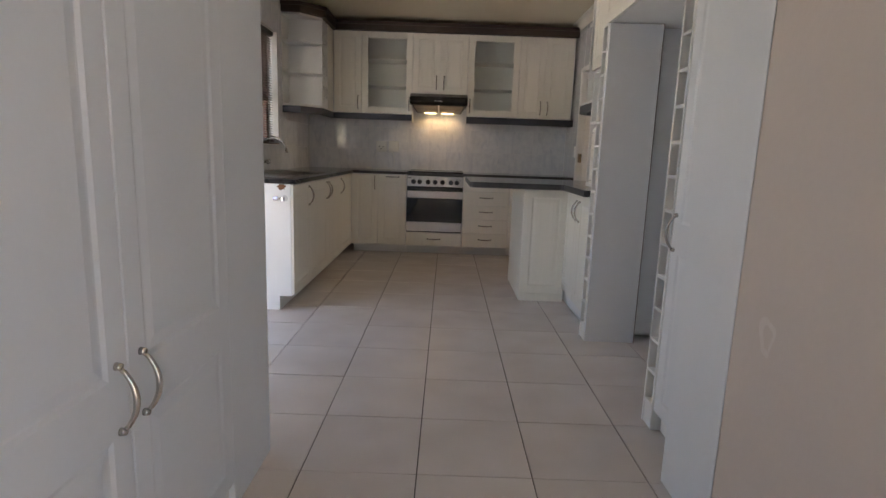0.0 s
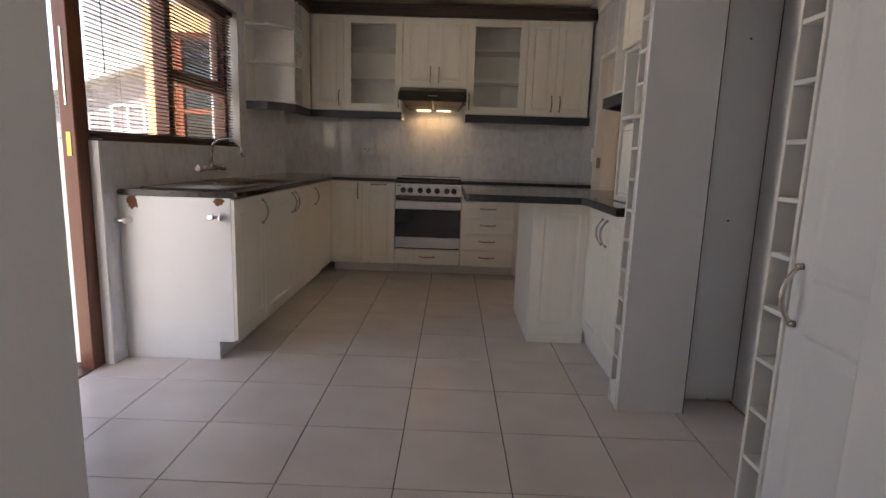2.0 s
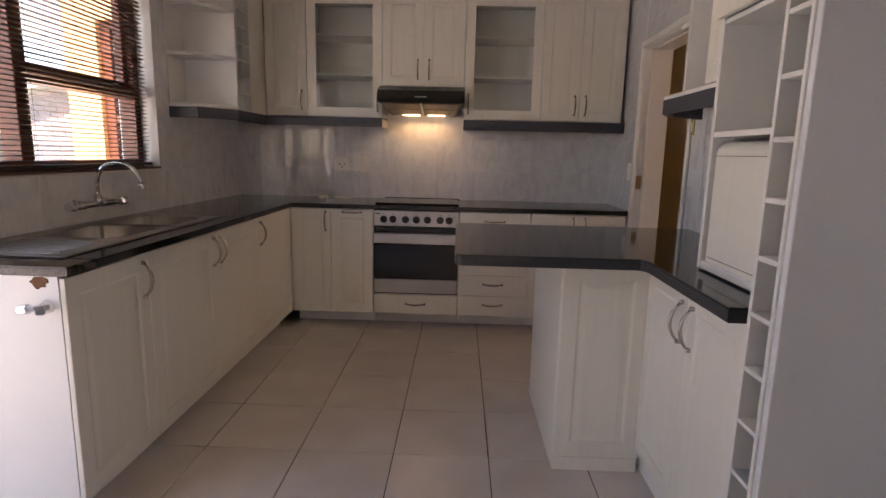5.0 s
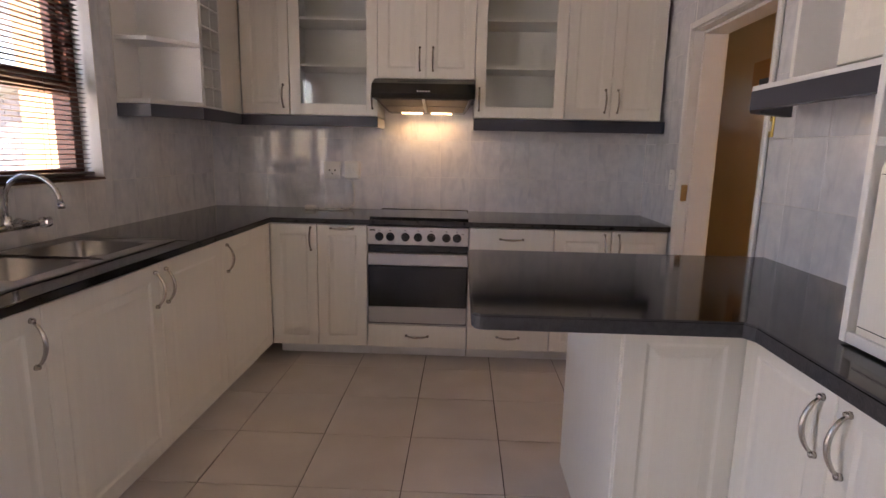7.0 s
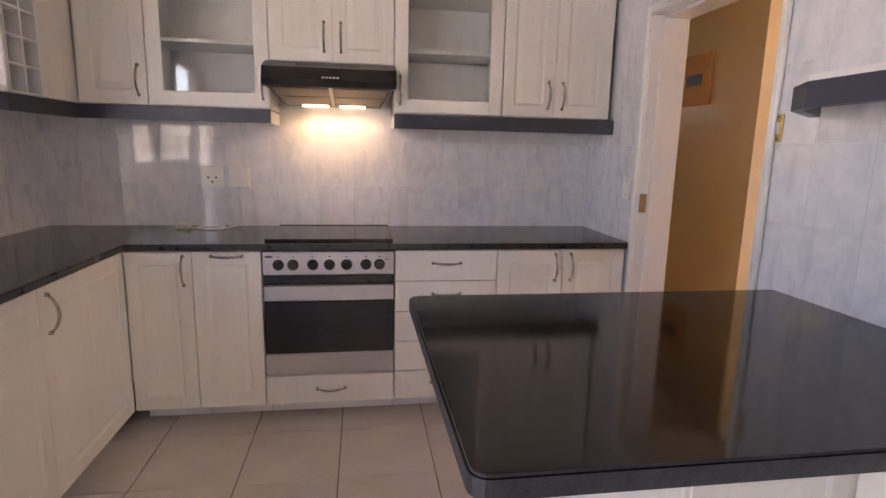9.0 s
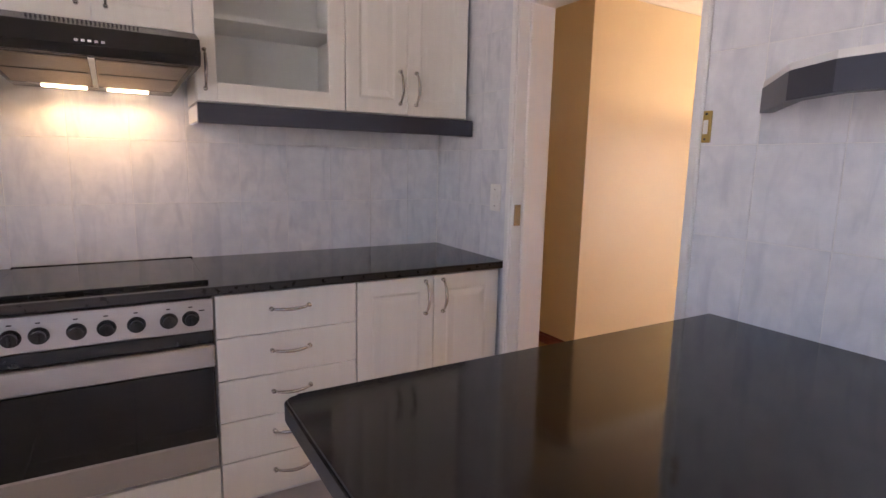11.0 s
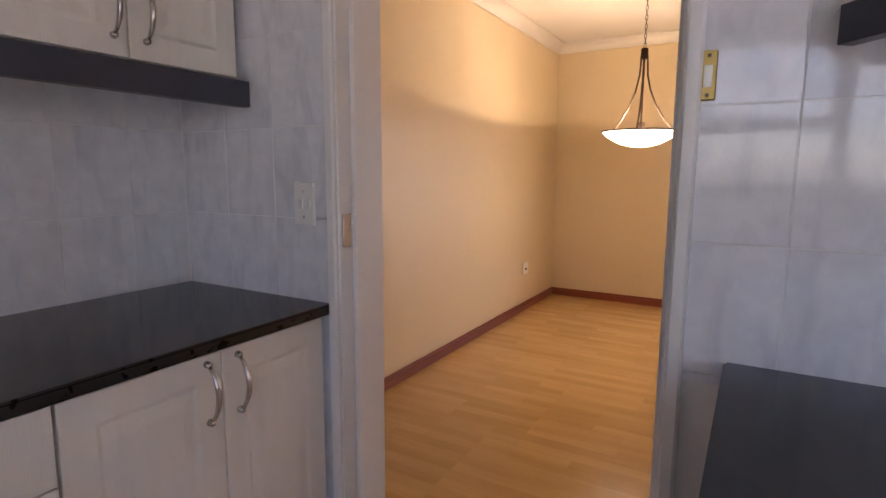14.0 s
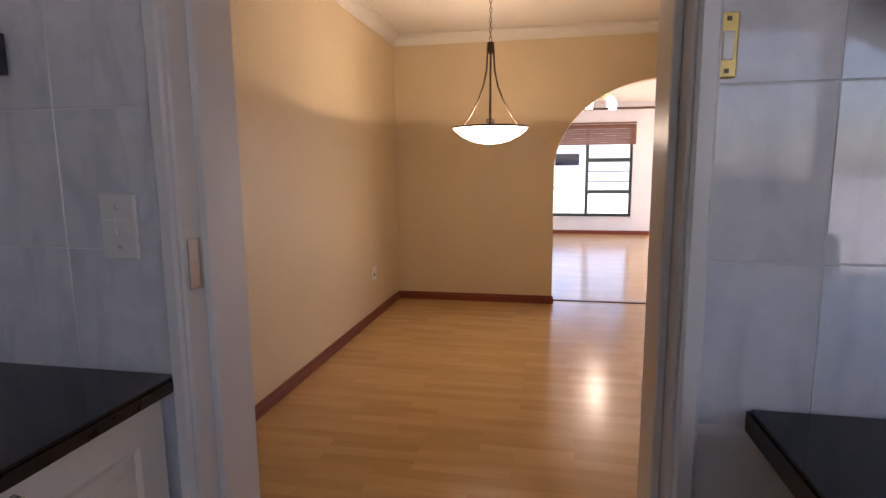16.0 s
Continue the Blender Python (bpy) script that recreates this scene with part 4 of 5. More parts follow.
prof = [(1.094, 0.93), (1.094, 1.27)] + [(1.094 + 0.045 * (1 - math.cos(a)), 1.27 + 0.036 * math.sin(a)) for a in [math.pi * k / 12 for k in range(1, 7)]] + [(1.16, 1.306), (1.16, 0.93)]
ends = [[bm.verts.new((x, y, z)) for x, z in prof] for y in (yy0, yy1)]
k = len(prof)
for i in range(k):
    bm.faces.new((ends[0][i], ends[0][(i + 1) % k], ends[1][(i + 1) % k], ends[1][i]))
bm.faces.new(ends[0])
bm.faces.new(ends[1][::-1])
finish("shutter", bm, CAB, tw)
# thin dark strips laid on the shutter stand in for the grooves' shade
for sz in (0.945, 1.262):
    box("groove", (1.0925, yy0 + 0.004, sz), (1.095, yy1 - 0.004, sz + 0.0015), DARKPL, tw, 0)
box("sill", (TX + 0.002, TY0 + 0.018, 0.905), (1.2, TY1 - 0.018, 0.93), WHITE, tw, 0.002)
front(tw, (TX - 0.020, TY1, 1.668), "-x", TY1 - TY0, 0.73, "panel", (0.44, 0.1))
ur = thing("wall_cabinet", (1.31, 4.3, 1.51), "white wall cabinet with open end shelf by the doorway", "kitchen cabinet", "wall cabinets")
box("body", (1.172, 4.016, 1.51), (1.472, 4.255, 2.40), CARC, ur, 0.001)
front(ur, (1.150, 4.255, 1.512), "-x", 0.238, 0.886, "panel")
box("side", (1.152, 4.434, 1.51), (1.472, 4.450, 2.40), WHITE, ur, 0.001)
box("back", (1.30, 4.256, 1.51), (1.31, 4.433, 2.40), PANEL, ur, 0)
for z in (1.75, 2.06, 2.38):
    bm = bmesh.new()
    prism(bm, [(1.472, 4.451), (1.152, 4.451), (1.152, 4.52)] + [(1.152 + 0.318 * math.sin(a), 4.52 + 0.33 * (1 - math.cos(a)) ** 0.8) for a in [math.pi / 2 * k / 6 for k in range(1, 7)]], z, z + 0.018)
    finish("shelf", bm, WHITE, ur)
pr = thing("pelmet", (1.2, 4.4, 1.44), "slate-blue pelmet strip under the wall cabinet by the doorway", "pelmet", "pelmets")
strip("board", [(1.150, 4.014), (1.150, 4.64), (1.21, 4.75), (1.41, 4.915)], 1.436, 1.4935, -0.028, PELMET, pr)
bm = bmesh.new()
prism(bm, [(1.152, 4.016), (1.47, 4.016), (1.47, 4.92), (1.41, 4.913), (1.212, 4.75), (1.152, 4.64)], 1.4936, 1.5085)
finish("shelf", bm, WHITE, pr)

# ---- timber window and outer door frame, with the blind ----
WX0, WX1 = -1.66, -1.57
wf = thing("window_1", (-1.6, 4.56, 1.13), "varnished red-brown timber window with a transom and clear panes", "window", "", "structure")
boxes("frame", [((WX0, 3.70, 1.128), (WX1, 5.428, 1.175)), ((WX0, 3.70, 2.085), (WX1, 5.428, 2.128)), ((WX0, 5.375, 1.175), (WX1, 5.428, 2.085)), ((WX0, 4.53, 1.175), (WX1, 4.60, 2.085)), ((WX0, 4.60, 1.515), (WX1, 5.375, 1.56))], WOOD, wf, 0.004)
boxes("sash", [((-1.645, 4.60, 1.56), (-1.60, 4.64, 2.085)), ((-1.645, 5.335, 1.56), (-1.60, 5.375, 2.085)), ((-1.645, 4.64, 1.56), (-1.60, 5.335, 1.60)), ((-1.645, 4.64, 2.045), (-1.60, 5.335, 2.085))], WOOD, wf, 0.003)
for a, b in (((-1.622, 3.76, 1.17), (-1.618, 4.535, 2.09)), ((-1.622, 4.595, 1.17), (-1.618, 5.38, 1.52)), ((-1.622, 4.635, 1.595), (-1.618, 5.34, 2.05))):
    g = box("pane", a, b, PANE, wf, 0)
    g.visible_shadow = False
tagged(box("trim_sill", (-1.568, 3.70, 1.1255), (-1.472, 5.43, 1.137), CURT, None, 0.002), "thin dark sill ledge under the blind", "trim", "", "structure")
tagged(box("trim_reveal", (-1.568, 5.4235, 1.137), (-1.476, 5.4295, 2.13), WHITE, None, 0.001), "white tiled window reveal", "trim", "", "structure")
bl = thing("venetian_blind", (-1.53, 4.55, 1.15), "dark brown venetian blind lowered with its slats open", "blind")
box("headrail", (-1.555, 3.72, 2.09), (-1.505, 5.41, 2.125), SLAT, bl, 0.003)
box("bottom_rail", (-1.548, 3.72, 1.145), (-1.512, 5.415, 1.162), SLAT, bl, 0.003)
sb = bmesh.new()
vs = [[sb.verts.new((x, y, z)) for x, z in ((-0.0125, 0.0), (0.0, 0.0035), (0.0125, 0.0), (0.0, -0.0012))] for y in (-0.842, 0.842)]
for k in range(4):
    sb.faces.new((vs[0][k], vs[0][(k + 1) % 4], vs[1][(k + 1) % 4], vs[1][k]))
slat_me = bpy.data.meshes.new("slat")
bmesh.ops.recalc_face_normals(sb, faces=sb.faces)
sb.to_mesh(slat_me)
sb.free()
slat_me.materials.append(SLAT)
k = 0
z = 1.178
while z < 2.085:
    o = new("slat", slat_me)
    o.parent = bl
    o.matrix_basis = pose(0.0, 0.015, z - 1.15, 0, -7 + 2 * math.sin(k * 1.7), 0)
    z += 0.0215
    k += 1
bm = bmesh.new()
for y in (3.95, 4.55, 5.15):
    for x in (-1.542, -1.518):
        add_tube(bm, [(x, y, 1.15), (x, y, 2.10)], 0.0011, 5)
add_tube(bm, [(-1.50, 3.80, 1.45), (-1.502, 3.802, 2.10)], 0.0028, 6)
tagged(finish("cord", bm, SLAT, bl), kind="stuff")

df = thing("door_1", (-1.6, 3.2, 0), "varnished red-brown timber outer door frame, door standing open", "door", "", "structure")
boxes("frame", [((-1.60, 3.60, 0), (-1.53, 3.698, 2.128)), ((-1.60, 2.66, 0), (-1.53, 2.73, 2.128)), ((-1.60, 2.73, 2.06), (-1.53, 3.60, 2.128))], WOOD, df, 0.005)
box("sill", (-1.70, 2.73, -0.04), (-1.535, 3.60, 0.008), CURT, df, 0.003)
box("strike", (-1.575, 3.5965, 1.05), (-1.552, 3.601, 1.16), BRASS, df, 0.001)
box("bolt", (-1.570, 3.5965, 1.28), (-1.560, 3.602, 1.62), NICKEL, df, 0.001)
tagged(box("trim_door_reveal", (-1.529, 3.6805, 0.0), (XL, 3.6895, 1.1245), WHITE, None, 0.001), "white tiled end of the wall beside the outer door", "trim", "", "structure")

# ---- outside ----
ground = tagged(box("ground", (-60, -60, -0.4), (60, 90, -0.14), PAVE, None, 0), "pale sunlit paving around the house", "ground", "", "structure")
bm = bmesh.new()
for i in range(12):
    for j in range(26):
        add_box(bm, (-1.75 - 0.45 * (i + 1) + 0.006, 0.5 + 0.45 * j, -0.14), (-1.75 - 0.45 * i - 0.006, 0.95 + 0.45 * j - 0.012, -0.118), 0.004)
tagged(finish("paving_slab", bm, PAVE), "pale square concrete paving slabs outside the door", "paving", "", "stuff")
tagged(box("lawn", (-24, 9.4, -0.14), (-6.2, 16.5, -0.10), LAWN, None, 0.0), "sunlit green lawn", "lawn", "", "structure")
gw = tagged(box("garden_wall", (-26, 16.5, -0.14), (-4, 16.7, 1.5), DARKWALL, None, 0.02), "dark weathered garden wall behind the palm", "wall", "", "structure")


def palm(x, y, seed):
    r = random.Random(seed)
    t = thing("palm", (x, y, -0.12), "bushy green fan palm in the garden", "palm", "garden palms")
    bm = bmesh.new()
    pts = [(x + 0.03 * k * math.sin(k), y + 0.02 * k, -0.12 + 0.17 * k) for k in range(8)]
    add_tube(bm, pts, [0.20 - 0.012 * k + 0.012 * (k % 2) for k in range(8)], 10)
    finish("trunk", bm, DARKWALL, t)
    bm = bmesh.new()
    cx, cy, cz = pts[-1]
    for f in range(46):
        a = r.uniform(0, math.tau)
        e = r.uniform(-0.5, 1.3)
        ln = r.uniform(0.9, 1.5)
        d = Vector((math.cos(a) * math.cos(e), math.sin(a) * math.cos(e), math.sin(e)))
        side = d.cross(Vector((0, 0, 1))).normalized()
        prev = None
        for k in range(11):
            s = k / 10
            p = Vector((cx, cy, cz)) + d * ln * s + Vector((0, 0, -0.75 * ln * s * s))
            if k > 2:
                for sg in (-1, 1):
                    q = p + side * sg * 0.30 * (1 - 0.6 * s) + d * 0.16 + Vector((0, 0, -0.10))
                    w = d * 0.022
                    bm.faces.new([bm.verts.new(v) for v in (p - w, p + w, q)])
            if prev is not None:
                bm.faces.new([bm.verts.new(v) for v in (prev - side * 0.012, prev + side * 0.012, p + side * 0.008, p - side * 0.008)])
            prev = p
    tagged(finish("frond", bm, LEAF, t), kind="stuff")
    return t


palm(-10.6, 13.2, 3)
palm(-12.6, 14.8, 8)
palm(-9.3, 15.0, 5)


def brick_face(bm, y, x0, x1, z0, z1, top):
    """Courses of bricks on a wall that faces -y; top(x) is the roofline."""
    row = 0
    z = z0
    while z < z1:
        x = x0 - (0.115 if row % 2 else 0)
        while x < x1:
            a, b = max(x, x0), min(x + 0.22, x1)
            if b - a > 0.04 and z + 0.075 < min(top(a), top(b)):
                add_box(bm, (a, y - 0.008, z), (b, y + 0.02, z + 0.075))
            x += 0.232
        z += 0.086
        row += 1


ob_ = thing("outbuilding", (-4.8, 13.5, -0.14), "grey brick gabled outbuilding with a sheet roof and white window", "outbuilding")
OY = 12.0
bm = bmesh.new()
prof = [(-8.0, -0.14), (-1.6, -0.14), (-1.6, 1.95), (-4.8, 2.9), (-8.0, 1.95)]
ends = [[bm.verts.new((x, y, z)) for x, z in prof] for y in (OY + 0.01, OY + 4.0)]
for i in range(5):
    bm.faces.new((ends[0][i], ends[0][(i + 1) % 5], ends[1][(i + 1) % 5], ends[1][i]))
bm.faces.new(ends[0])
bm.faces.new(ends[1][::-1])
finish("wall", bm, MORTAR, ob_)
bm = bmesh.new()
brick_face(bm, OY, -8.0, -1.6, -0.13, 2.9, lambda x: 2.9 - abs(x + 4.8) * 0.297)
tagged(finish("brick", bm, GREYB, ob_), kind="stuff")
bm = bmesh.new()
for s in (-1, 1):
    a = [(-4.8, OY - 0.3, 2.91), (-4.8, OY + 4.2, 2.91), (-4.8 + s * 3.5, OY + 4.2, 1.87), (-4.8 + s * 3.5, OY - 0.3, 1.87)]
    lo = [bm.verts.new(p) for p in a]
    hi = [bm.verts.new((p[0], p[1], p[2] + 0.1)) for p in a]
    bm.faces.new(lo)
    bm.faces.new(hi)
    for k in range(4):
        bm.faces.new((lo[k], lo[(k + 1) % 4], hi[(k + 1) % 4], hi[k]))
finish("roof", bm, ROOF, ob_)
boxes("window", [((-6.6, OY - 0.04, 1.35), (-5.9, OY - 0.009, 1.40)), ((-6.6, OY - 0.04, 1.85), (-5.9, OY - 0.009, 1.90)), ((-6.6, OY - 0.04, 1.40), (-6.55, OY - 0.009, 1.85)), ((-5.95, OY - 0.04, 1.40), (-5.9, OY - 0.009, 1.85)), ((-6.27, OY - 0.04, 1.40), (-6.23, OY - 0.009, 1.85))], FASCIA, ob_, 0)

wing = thing("house_wing", (-2.4, 7.8, -0.14), "ochre rendered house wing with a dark timber window", "house")
wy = 6.76
boxes("wall", [((-2.12, wy, -0.14), (-1.72, wy + 0.25, 2.5)), ((-2.95, wy, -0.14), (-2.68, wy + 0.25, 2.5)), ((-2.68, wy, -0.14), (-2.12, wy + 0.25, 0.15)), ((-2.68, wy, 2.25), (-2.12, wy + 0.25, 2.5)), ((-2.95, wy + 0.25, -0.14), (-2.7, 9.0, 2.5)), ((-2.7, 8.9, -0.14), (-1.72, 9.0, 2.5))], FACE, wing, 0)
x0, x1, z0 = -2.68, -2.12, 0.15
boxes("window", [((x0, wy + 0.05, z0), (x0 + 0.08, wy + 0.13, 2.25)), ((x1 - 0.08, wy + 0.05, z0), (x1, wy + 0.13, 2.25)), ((x0 + 0.08, wy + 0.05, z0), (x1 - 0.08, wy + 0.13, z0 + 0.07)), ((x0 + 0.08, wy + 0.05, 2.18), (x1 - 0.08, wy + 0.13, 2.25)), ((x0 + 0.08, wy + 0.06, 1.45), (x1 - 0.08, wy + 0.12, 1.50))], WOOD, wing, 0.003)
box("pane", (x0 + 0.07, wy + 0.085, z0 + 0.06), (x1 - 0.07, wy + 0.09, 2.19), BLACKGLASS, wing, 0)
box("roof", (-3.05, 6.76, 2.5), (-1.9, 9.2, 2.62), ROOF, wing, 0.01)

cp = thing("carport", (-4.5, 5.0, -0.14), "white painted carport with steel beams and ribbed sheet roof", "carport")
boxes("beam", [((-7.2, 2.2 + 1.3 * k, 2.62), (-1.9, 2.28 + 1.3 * k, 2.74)) for k in range(3)] + [((-7.2, 2.0, 2.48), (-7.1, 5.4, 2.62))], FASCIA, cp, 0.004)
for y in (2.1, 5.3):
    box("post", (-7.19, y, -0.14), (-7.11, y + 0.08, 2.48), FASCIA, cp, 0.004)
pl = tagged(box("pillar", (-1.765, 3.88, -0.14), (-1.703, 4.1, 1.10), FACE, None, 0.01), "low ochre rendered pier outside the door", "pillar")

# neighbouring house seen through the lounge window
nh = thing("neighbour_house", (40, 5, -0.14), "pale neighbouring house with a small window", "house")
box("wall", (39, -3, -0.14), (44, 14, 2.6), FASCIA, nh, 0.02)
box("roof", (38.6, -3.5, 2.6), (44.4, 14.5, 2.85), ROOF, nh, 0.02)
boxes("window", [((38.96, 3.4, 1.5), (38.999, 5.0, 2.3))], BLACKGLASS, nh, 0)
palm(14.2, 6.1, 11)

# ---- lounge ----
lw = thing("window_2", (11.5, 4.9, 0.34), "dark green steel lounge window with horizontal bars", "window", "", "structure")
gx0, gx1 = LX + 0.06, LX + 0.10
boxes("frame", [((gx0, LW0, LZ0), (gx1, LW0 + 0.05, LZ1)), ((gx0, LW1 - 0.05, LZ0), (gx1, LW1, LZ1)), ((gx0, LW0 + 0.05, LZ0), (gx1, LW1 - 0.05, LZ0 + 0.06)), ((gx0, LW0 + 0.05, LZ1 - 0.05), (gx1, LW1 - 0.05, LZ1)),
                ((gx0, 4.60, LZ0 + 0.06), (gx1, 4.66, LZ1 - 0.05)), ((gx0, LW0 + 0.05, 1.38), (gx1, 4.60, 1.46)), ((gx0, LW0 + 0.05, 0.78), (gx1, 4.60, 0.85))], GREENF, lw, 0.003)
boxes("bar", [((gx0 + 0.01, LW0 + 0.05, z), (gx1 - 0.01, 4.60, z + 0.02)) for z in (1.0, 1.19)], GREENF, lw, 0.0)
g = box("pane", (gx0 + 0.018, LW0 + 0.04, LZ0 + 0.05), (gx0 + 0.022, LW1 - 0.04, LZ1 - 0.04), PANE, lw, 0)
g.visible_shadow = False
tagged(box("trim_window_sill", (LX - 0.03, LW0 - 0.04, LZ0 - 0.03), (LX + 0.06, LW1 + 0.04, LZ0), WHITE, None, 0.004), "white painted lounge window sill", "trim", "", "structure")
lb = thing("roman_blind", (11.42, 4.9, 1.72), "brown wooden slatted blind drawn half up", "blind")
for k in range(9):
    box("slat", (LX - 0.012 - 0.008 * (k % 2), 3.76, 1.705 + 0.042 * k), (LX - 0.004, 6.04, 1.745 + 0.042 * k), BLINDW, lb, 0.002)
box("headrail", (LX - 0.03, 3.76, 2.09), (LX - 0.002, 6.04, 2.12), BLINDW, lb, 0.002)
cr = thing("curtain_rod", (11.35, 4.9, 2.36), "dark wooden curtain rod with ball ends", "curtain rod")
bm = bmesh.new()
add_tube(bm, [(LX - 0.09, 3.48, 2.36), (LX - 0.09, 6.3, 2.36)], 0.022, 10)
finish("rod", bm, CURT, cr)
for y in (3.44, 6.34):
    bm = bmesh.new()
    bmesh.ops.create_icosphere(bm, subdivisions=2, radius=0.04, matrix=pose(LX - 0.09, y, 2.36))
    finish("finial", bm, CURT, cr, True)
for y in (3.62, 6.2):
    box("bracket", (LX - 0.10, y, 2.35), (LX - 0.001, y + 0.02, 2.37), CURT, cr, 0.002)
ll = thing("ceiling_lamp", (8.5, 4.62, CEIL_Z), "small brass ceiling lamp with lit tulip glass shades", "lamp")
bm = bmesh.new()
add_tube(bm, [(8.5, 4.62, CEIL_Z - 0.001), (8.5, 4.62, CEIL_Z - 0.03), (8.5, 4.62, 2.20)], [0.06, 0.012, 0.012], 10)
for k in range(3):
    a = radians(80 + 120 * k)
    add_tube(bm, [(8.5 + 0.2 * s * math.cos(a), 4.62 + 0.2 * s * math.sin(a), 2.20 + 0.07 * math.sin(math.pi * s)) for s in (0, 0.25, 0.5, 0.75, 1.0)], 0.008, 7)
finish("arm", bm, BRASS, ll)
for k in range(3):
    a = radians(80 + 120 * k)
    bm = bmesh.new()
    add_lathe(bm, [(0.02, 0.0), (0.05, -0.03), (0.055, -0.07), (0.045, -0.11), (0.055, -0.13)], (8.5 + 0.2 * math.cos(a), 4.62 + 0.2 * math.sin(a), 2.20), 14)
    finish("shade", bm, BULB, ll, True)

# ---- dining pendant ----
pn = thing("pendant_lamp", (4.3, 5.72, CEIL_Z), "bronze pendant lamp with a lit frosted glass bowl on a chain", "lamp")
PX, PY = 4.3, 5.72
bm = bmesh.new()
add_lathe(bm, [(0.0, -0.105), (0.06, -0.100), (0.13, -0.082), (0.19, -0.052), (0.23, -0.022), (0.248, 0.0), (0.244, 0.002), (0.225, -0.018), (0.185, -0.046), (0.128, -0.075), (0.06, -0.093), (0.0, -0.097)], (PX, PY, 1.525), 48)
finish("bowl", bm, FROST, pn, True)
bm = bmesh.new()
rim = [(PX + 0.25 * math.cos(a), PY + 0.25 * math.sin(a), 1.527) for a in [math.tau * k / 48 for k in range(49)]]
add_tube(bm, rim, 0.006, 6)
for k in range(3):
    a = radians(65 + 120 * k)
    pts = [(0.248, 1.527), (0.17, 1.60), (0.10, 1.70), (0.055, 1.80), (0.03, 1.90), (0.022, 2.03)]
    add_tube(bm, [(PX + r * math.cos(a), PY + r * math.sin(a), z) for r, z in pts], 0.006, 7)
add_tube(bm, [(PX, PY, 1.56), (PX, PY, 2.03)], 0.007, 8)
add_tube(bm, [(PX, PY, 1.545), (PX, PY, 1.585)], 0.028, 12)
add_tube(bm, [(PX, PY, 2.0), (PX, PY, 2.07)], [0.028, 0.022], 12)
finish("frame", bm, IRON, pn)
bm = bmesh.new()
z = 2.07
k = 0
while z < CEIL_Z - 0.02:
    c, s = (1, 0) if k % 2 else (0, 1)
    add_tube(bm, [(PX + 0.008 * c * math.cos(a), PY + 0.008 * s * math.cos(a), z + 0.018 + 0.018 * math.sin(a)) for a in [math.tau * q / 10 for q in range(11)]], 0.0022, 5)
    z += 0.030
    k += 1
tagged(finish("chain", bm, IRON, pn), kind="stuff")
bm = bmesh.new()
add_lathe(bm, [(0.0, -0.035), (0.04, -0.03), (0.06, -0.001), (0.0, -0.0005)], (PX, PY, CEIL_Z), 20)
finish("rose", bm, IRON, pn)

# ---- electrical fittings ----
def plate(name, place, facing, w, h, label, category, group=""):
    """A wall plate; place is its middle on the wall."""
    t = thing(name, place, label, category, group)
    m = pose(*place, 0, 0, FACING[facing])
    bm = bmesh.new()
    add_box(bm, (-w / 2, -0.009, -h / 2), (w / 2, 0, h / 2), 0.003)
    o = finish("plate", bm, PLASTIC, None, at=m)
    adopt(o, t)
    return t, m


def on_plate(t, m, name, a, b, mat):
    bm = bmesh.new()
    add_box(bm, a, b, 0.0008)
    o = finish(name, bm, mat, None, at=m)
    adopt(o, t)


sw, m = plate("light_switch", (1.4745, 6.069, 1.157), "-x", 0.073, 0.118, "white double rocker light switch on the tiles", "switch")
for u in (-0.012, 0.012):
    on_plate(sw, m, "rocker", (u - 0.010, -0.0125, -0.013), (u + 0.010, -0.009, 0.013), PLASTIC)
for v in (-0.035, 0.035):
    on_plate(sw, m, "screw", (-0.0035, -0.0105, v - 0.0035), (0.0035, -0.009, v + 0.0035), NICKEL)
so, m = plate("socket", (-0.645, 6.589, 1.15), "-y", 0.118, 0.118, "white round-pin wall socket with two switches", "socket")
for u, v in ((-0.02, 0.0), (0.02, 0.0), (0.0, -0.024)):
    on_plate(so, m, "hole", (u - 0.005, -0.0098, v - 0.005), (u + 0.005, -0.0088, v + 0.005), DARKPL)
on_plate(so, m, "rocker", (-0.045, -0.0125, 0.025), (-0.025, -0.009, 0.045), PLASTIC)
so2, m = plate("switch_box", (-0.503, 6.589, 1.154), "-y", 0.112, 0.118, "white surface-mounted cooker switch box", "switch")
on_plate(so2, m, "cover", (-0.05, -0.035, -0.052), (0.05, -0.009, 0.052), PLASTIC)
on_plate(so2, m, "rocker", (-0.012, -0.039, -0.018), (0.012, -0.035, 0.018), PLASTIC)
ad = thing("adapter", (-0.66, 6.45, 0.9), "small white plug adapter with a coiled cable on the counter", "adapter")
box("plug", (-0.80, 6.43, 0.901), (-0.735, 6.49, 0.928), PLASTIC, ad, 0.006)
bm = bmesh.new()
cab = [(-0.735, 6.46, 0.91)] + [(-0.66 + 0.075 * math.cos(a) + 0.02 * a / 6, 6.47 + 0.05 * math.sin(a), 0.905 + 0.003 * (k % 2)) for k, a in enumerate([math.pi + k * 0.42 for k in range(24)])] + [(-0.52, 6.52, 0.906), (-0.495, 6.57, 0.93), (-0.49, 6.578, 1.02), (-0.51, 6.572, 1.09), (-0.56, 6.555, 1.125), (-0.63, 6.555, 1.145), (-0.645, 6.575, 1.148)]
add_tube(bm, cab, 0.0035, 6)
finish("cable", bm, PLASTIC, ad, True)
ad.location.z -= 0.011
bp_ = thing("bell_push", (1.474, 5.09, 1.414), "brass bell plate with a white insert beside the doorway", "plate")
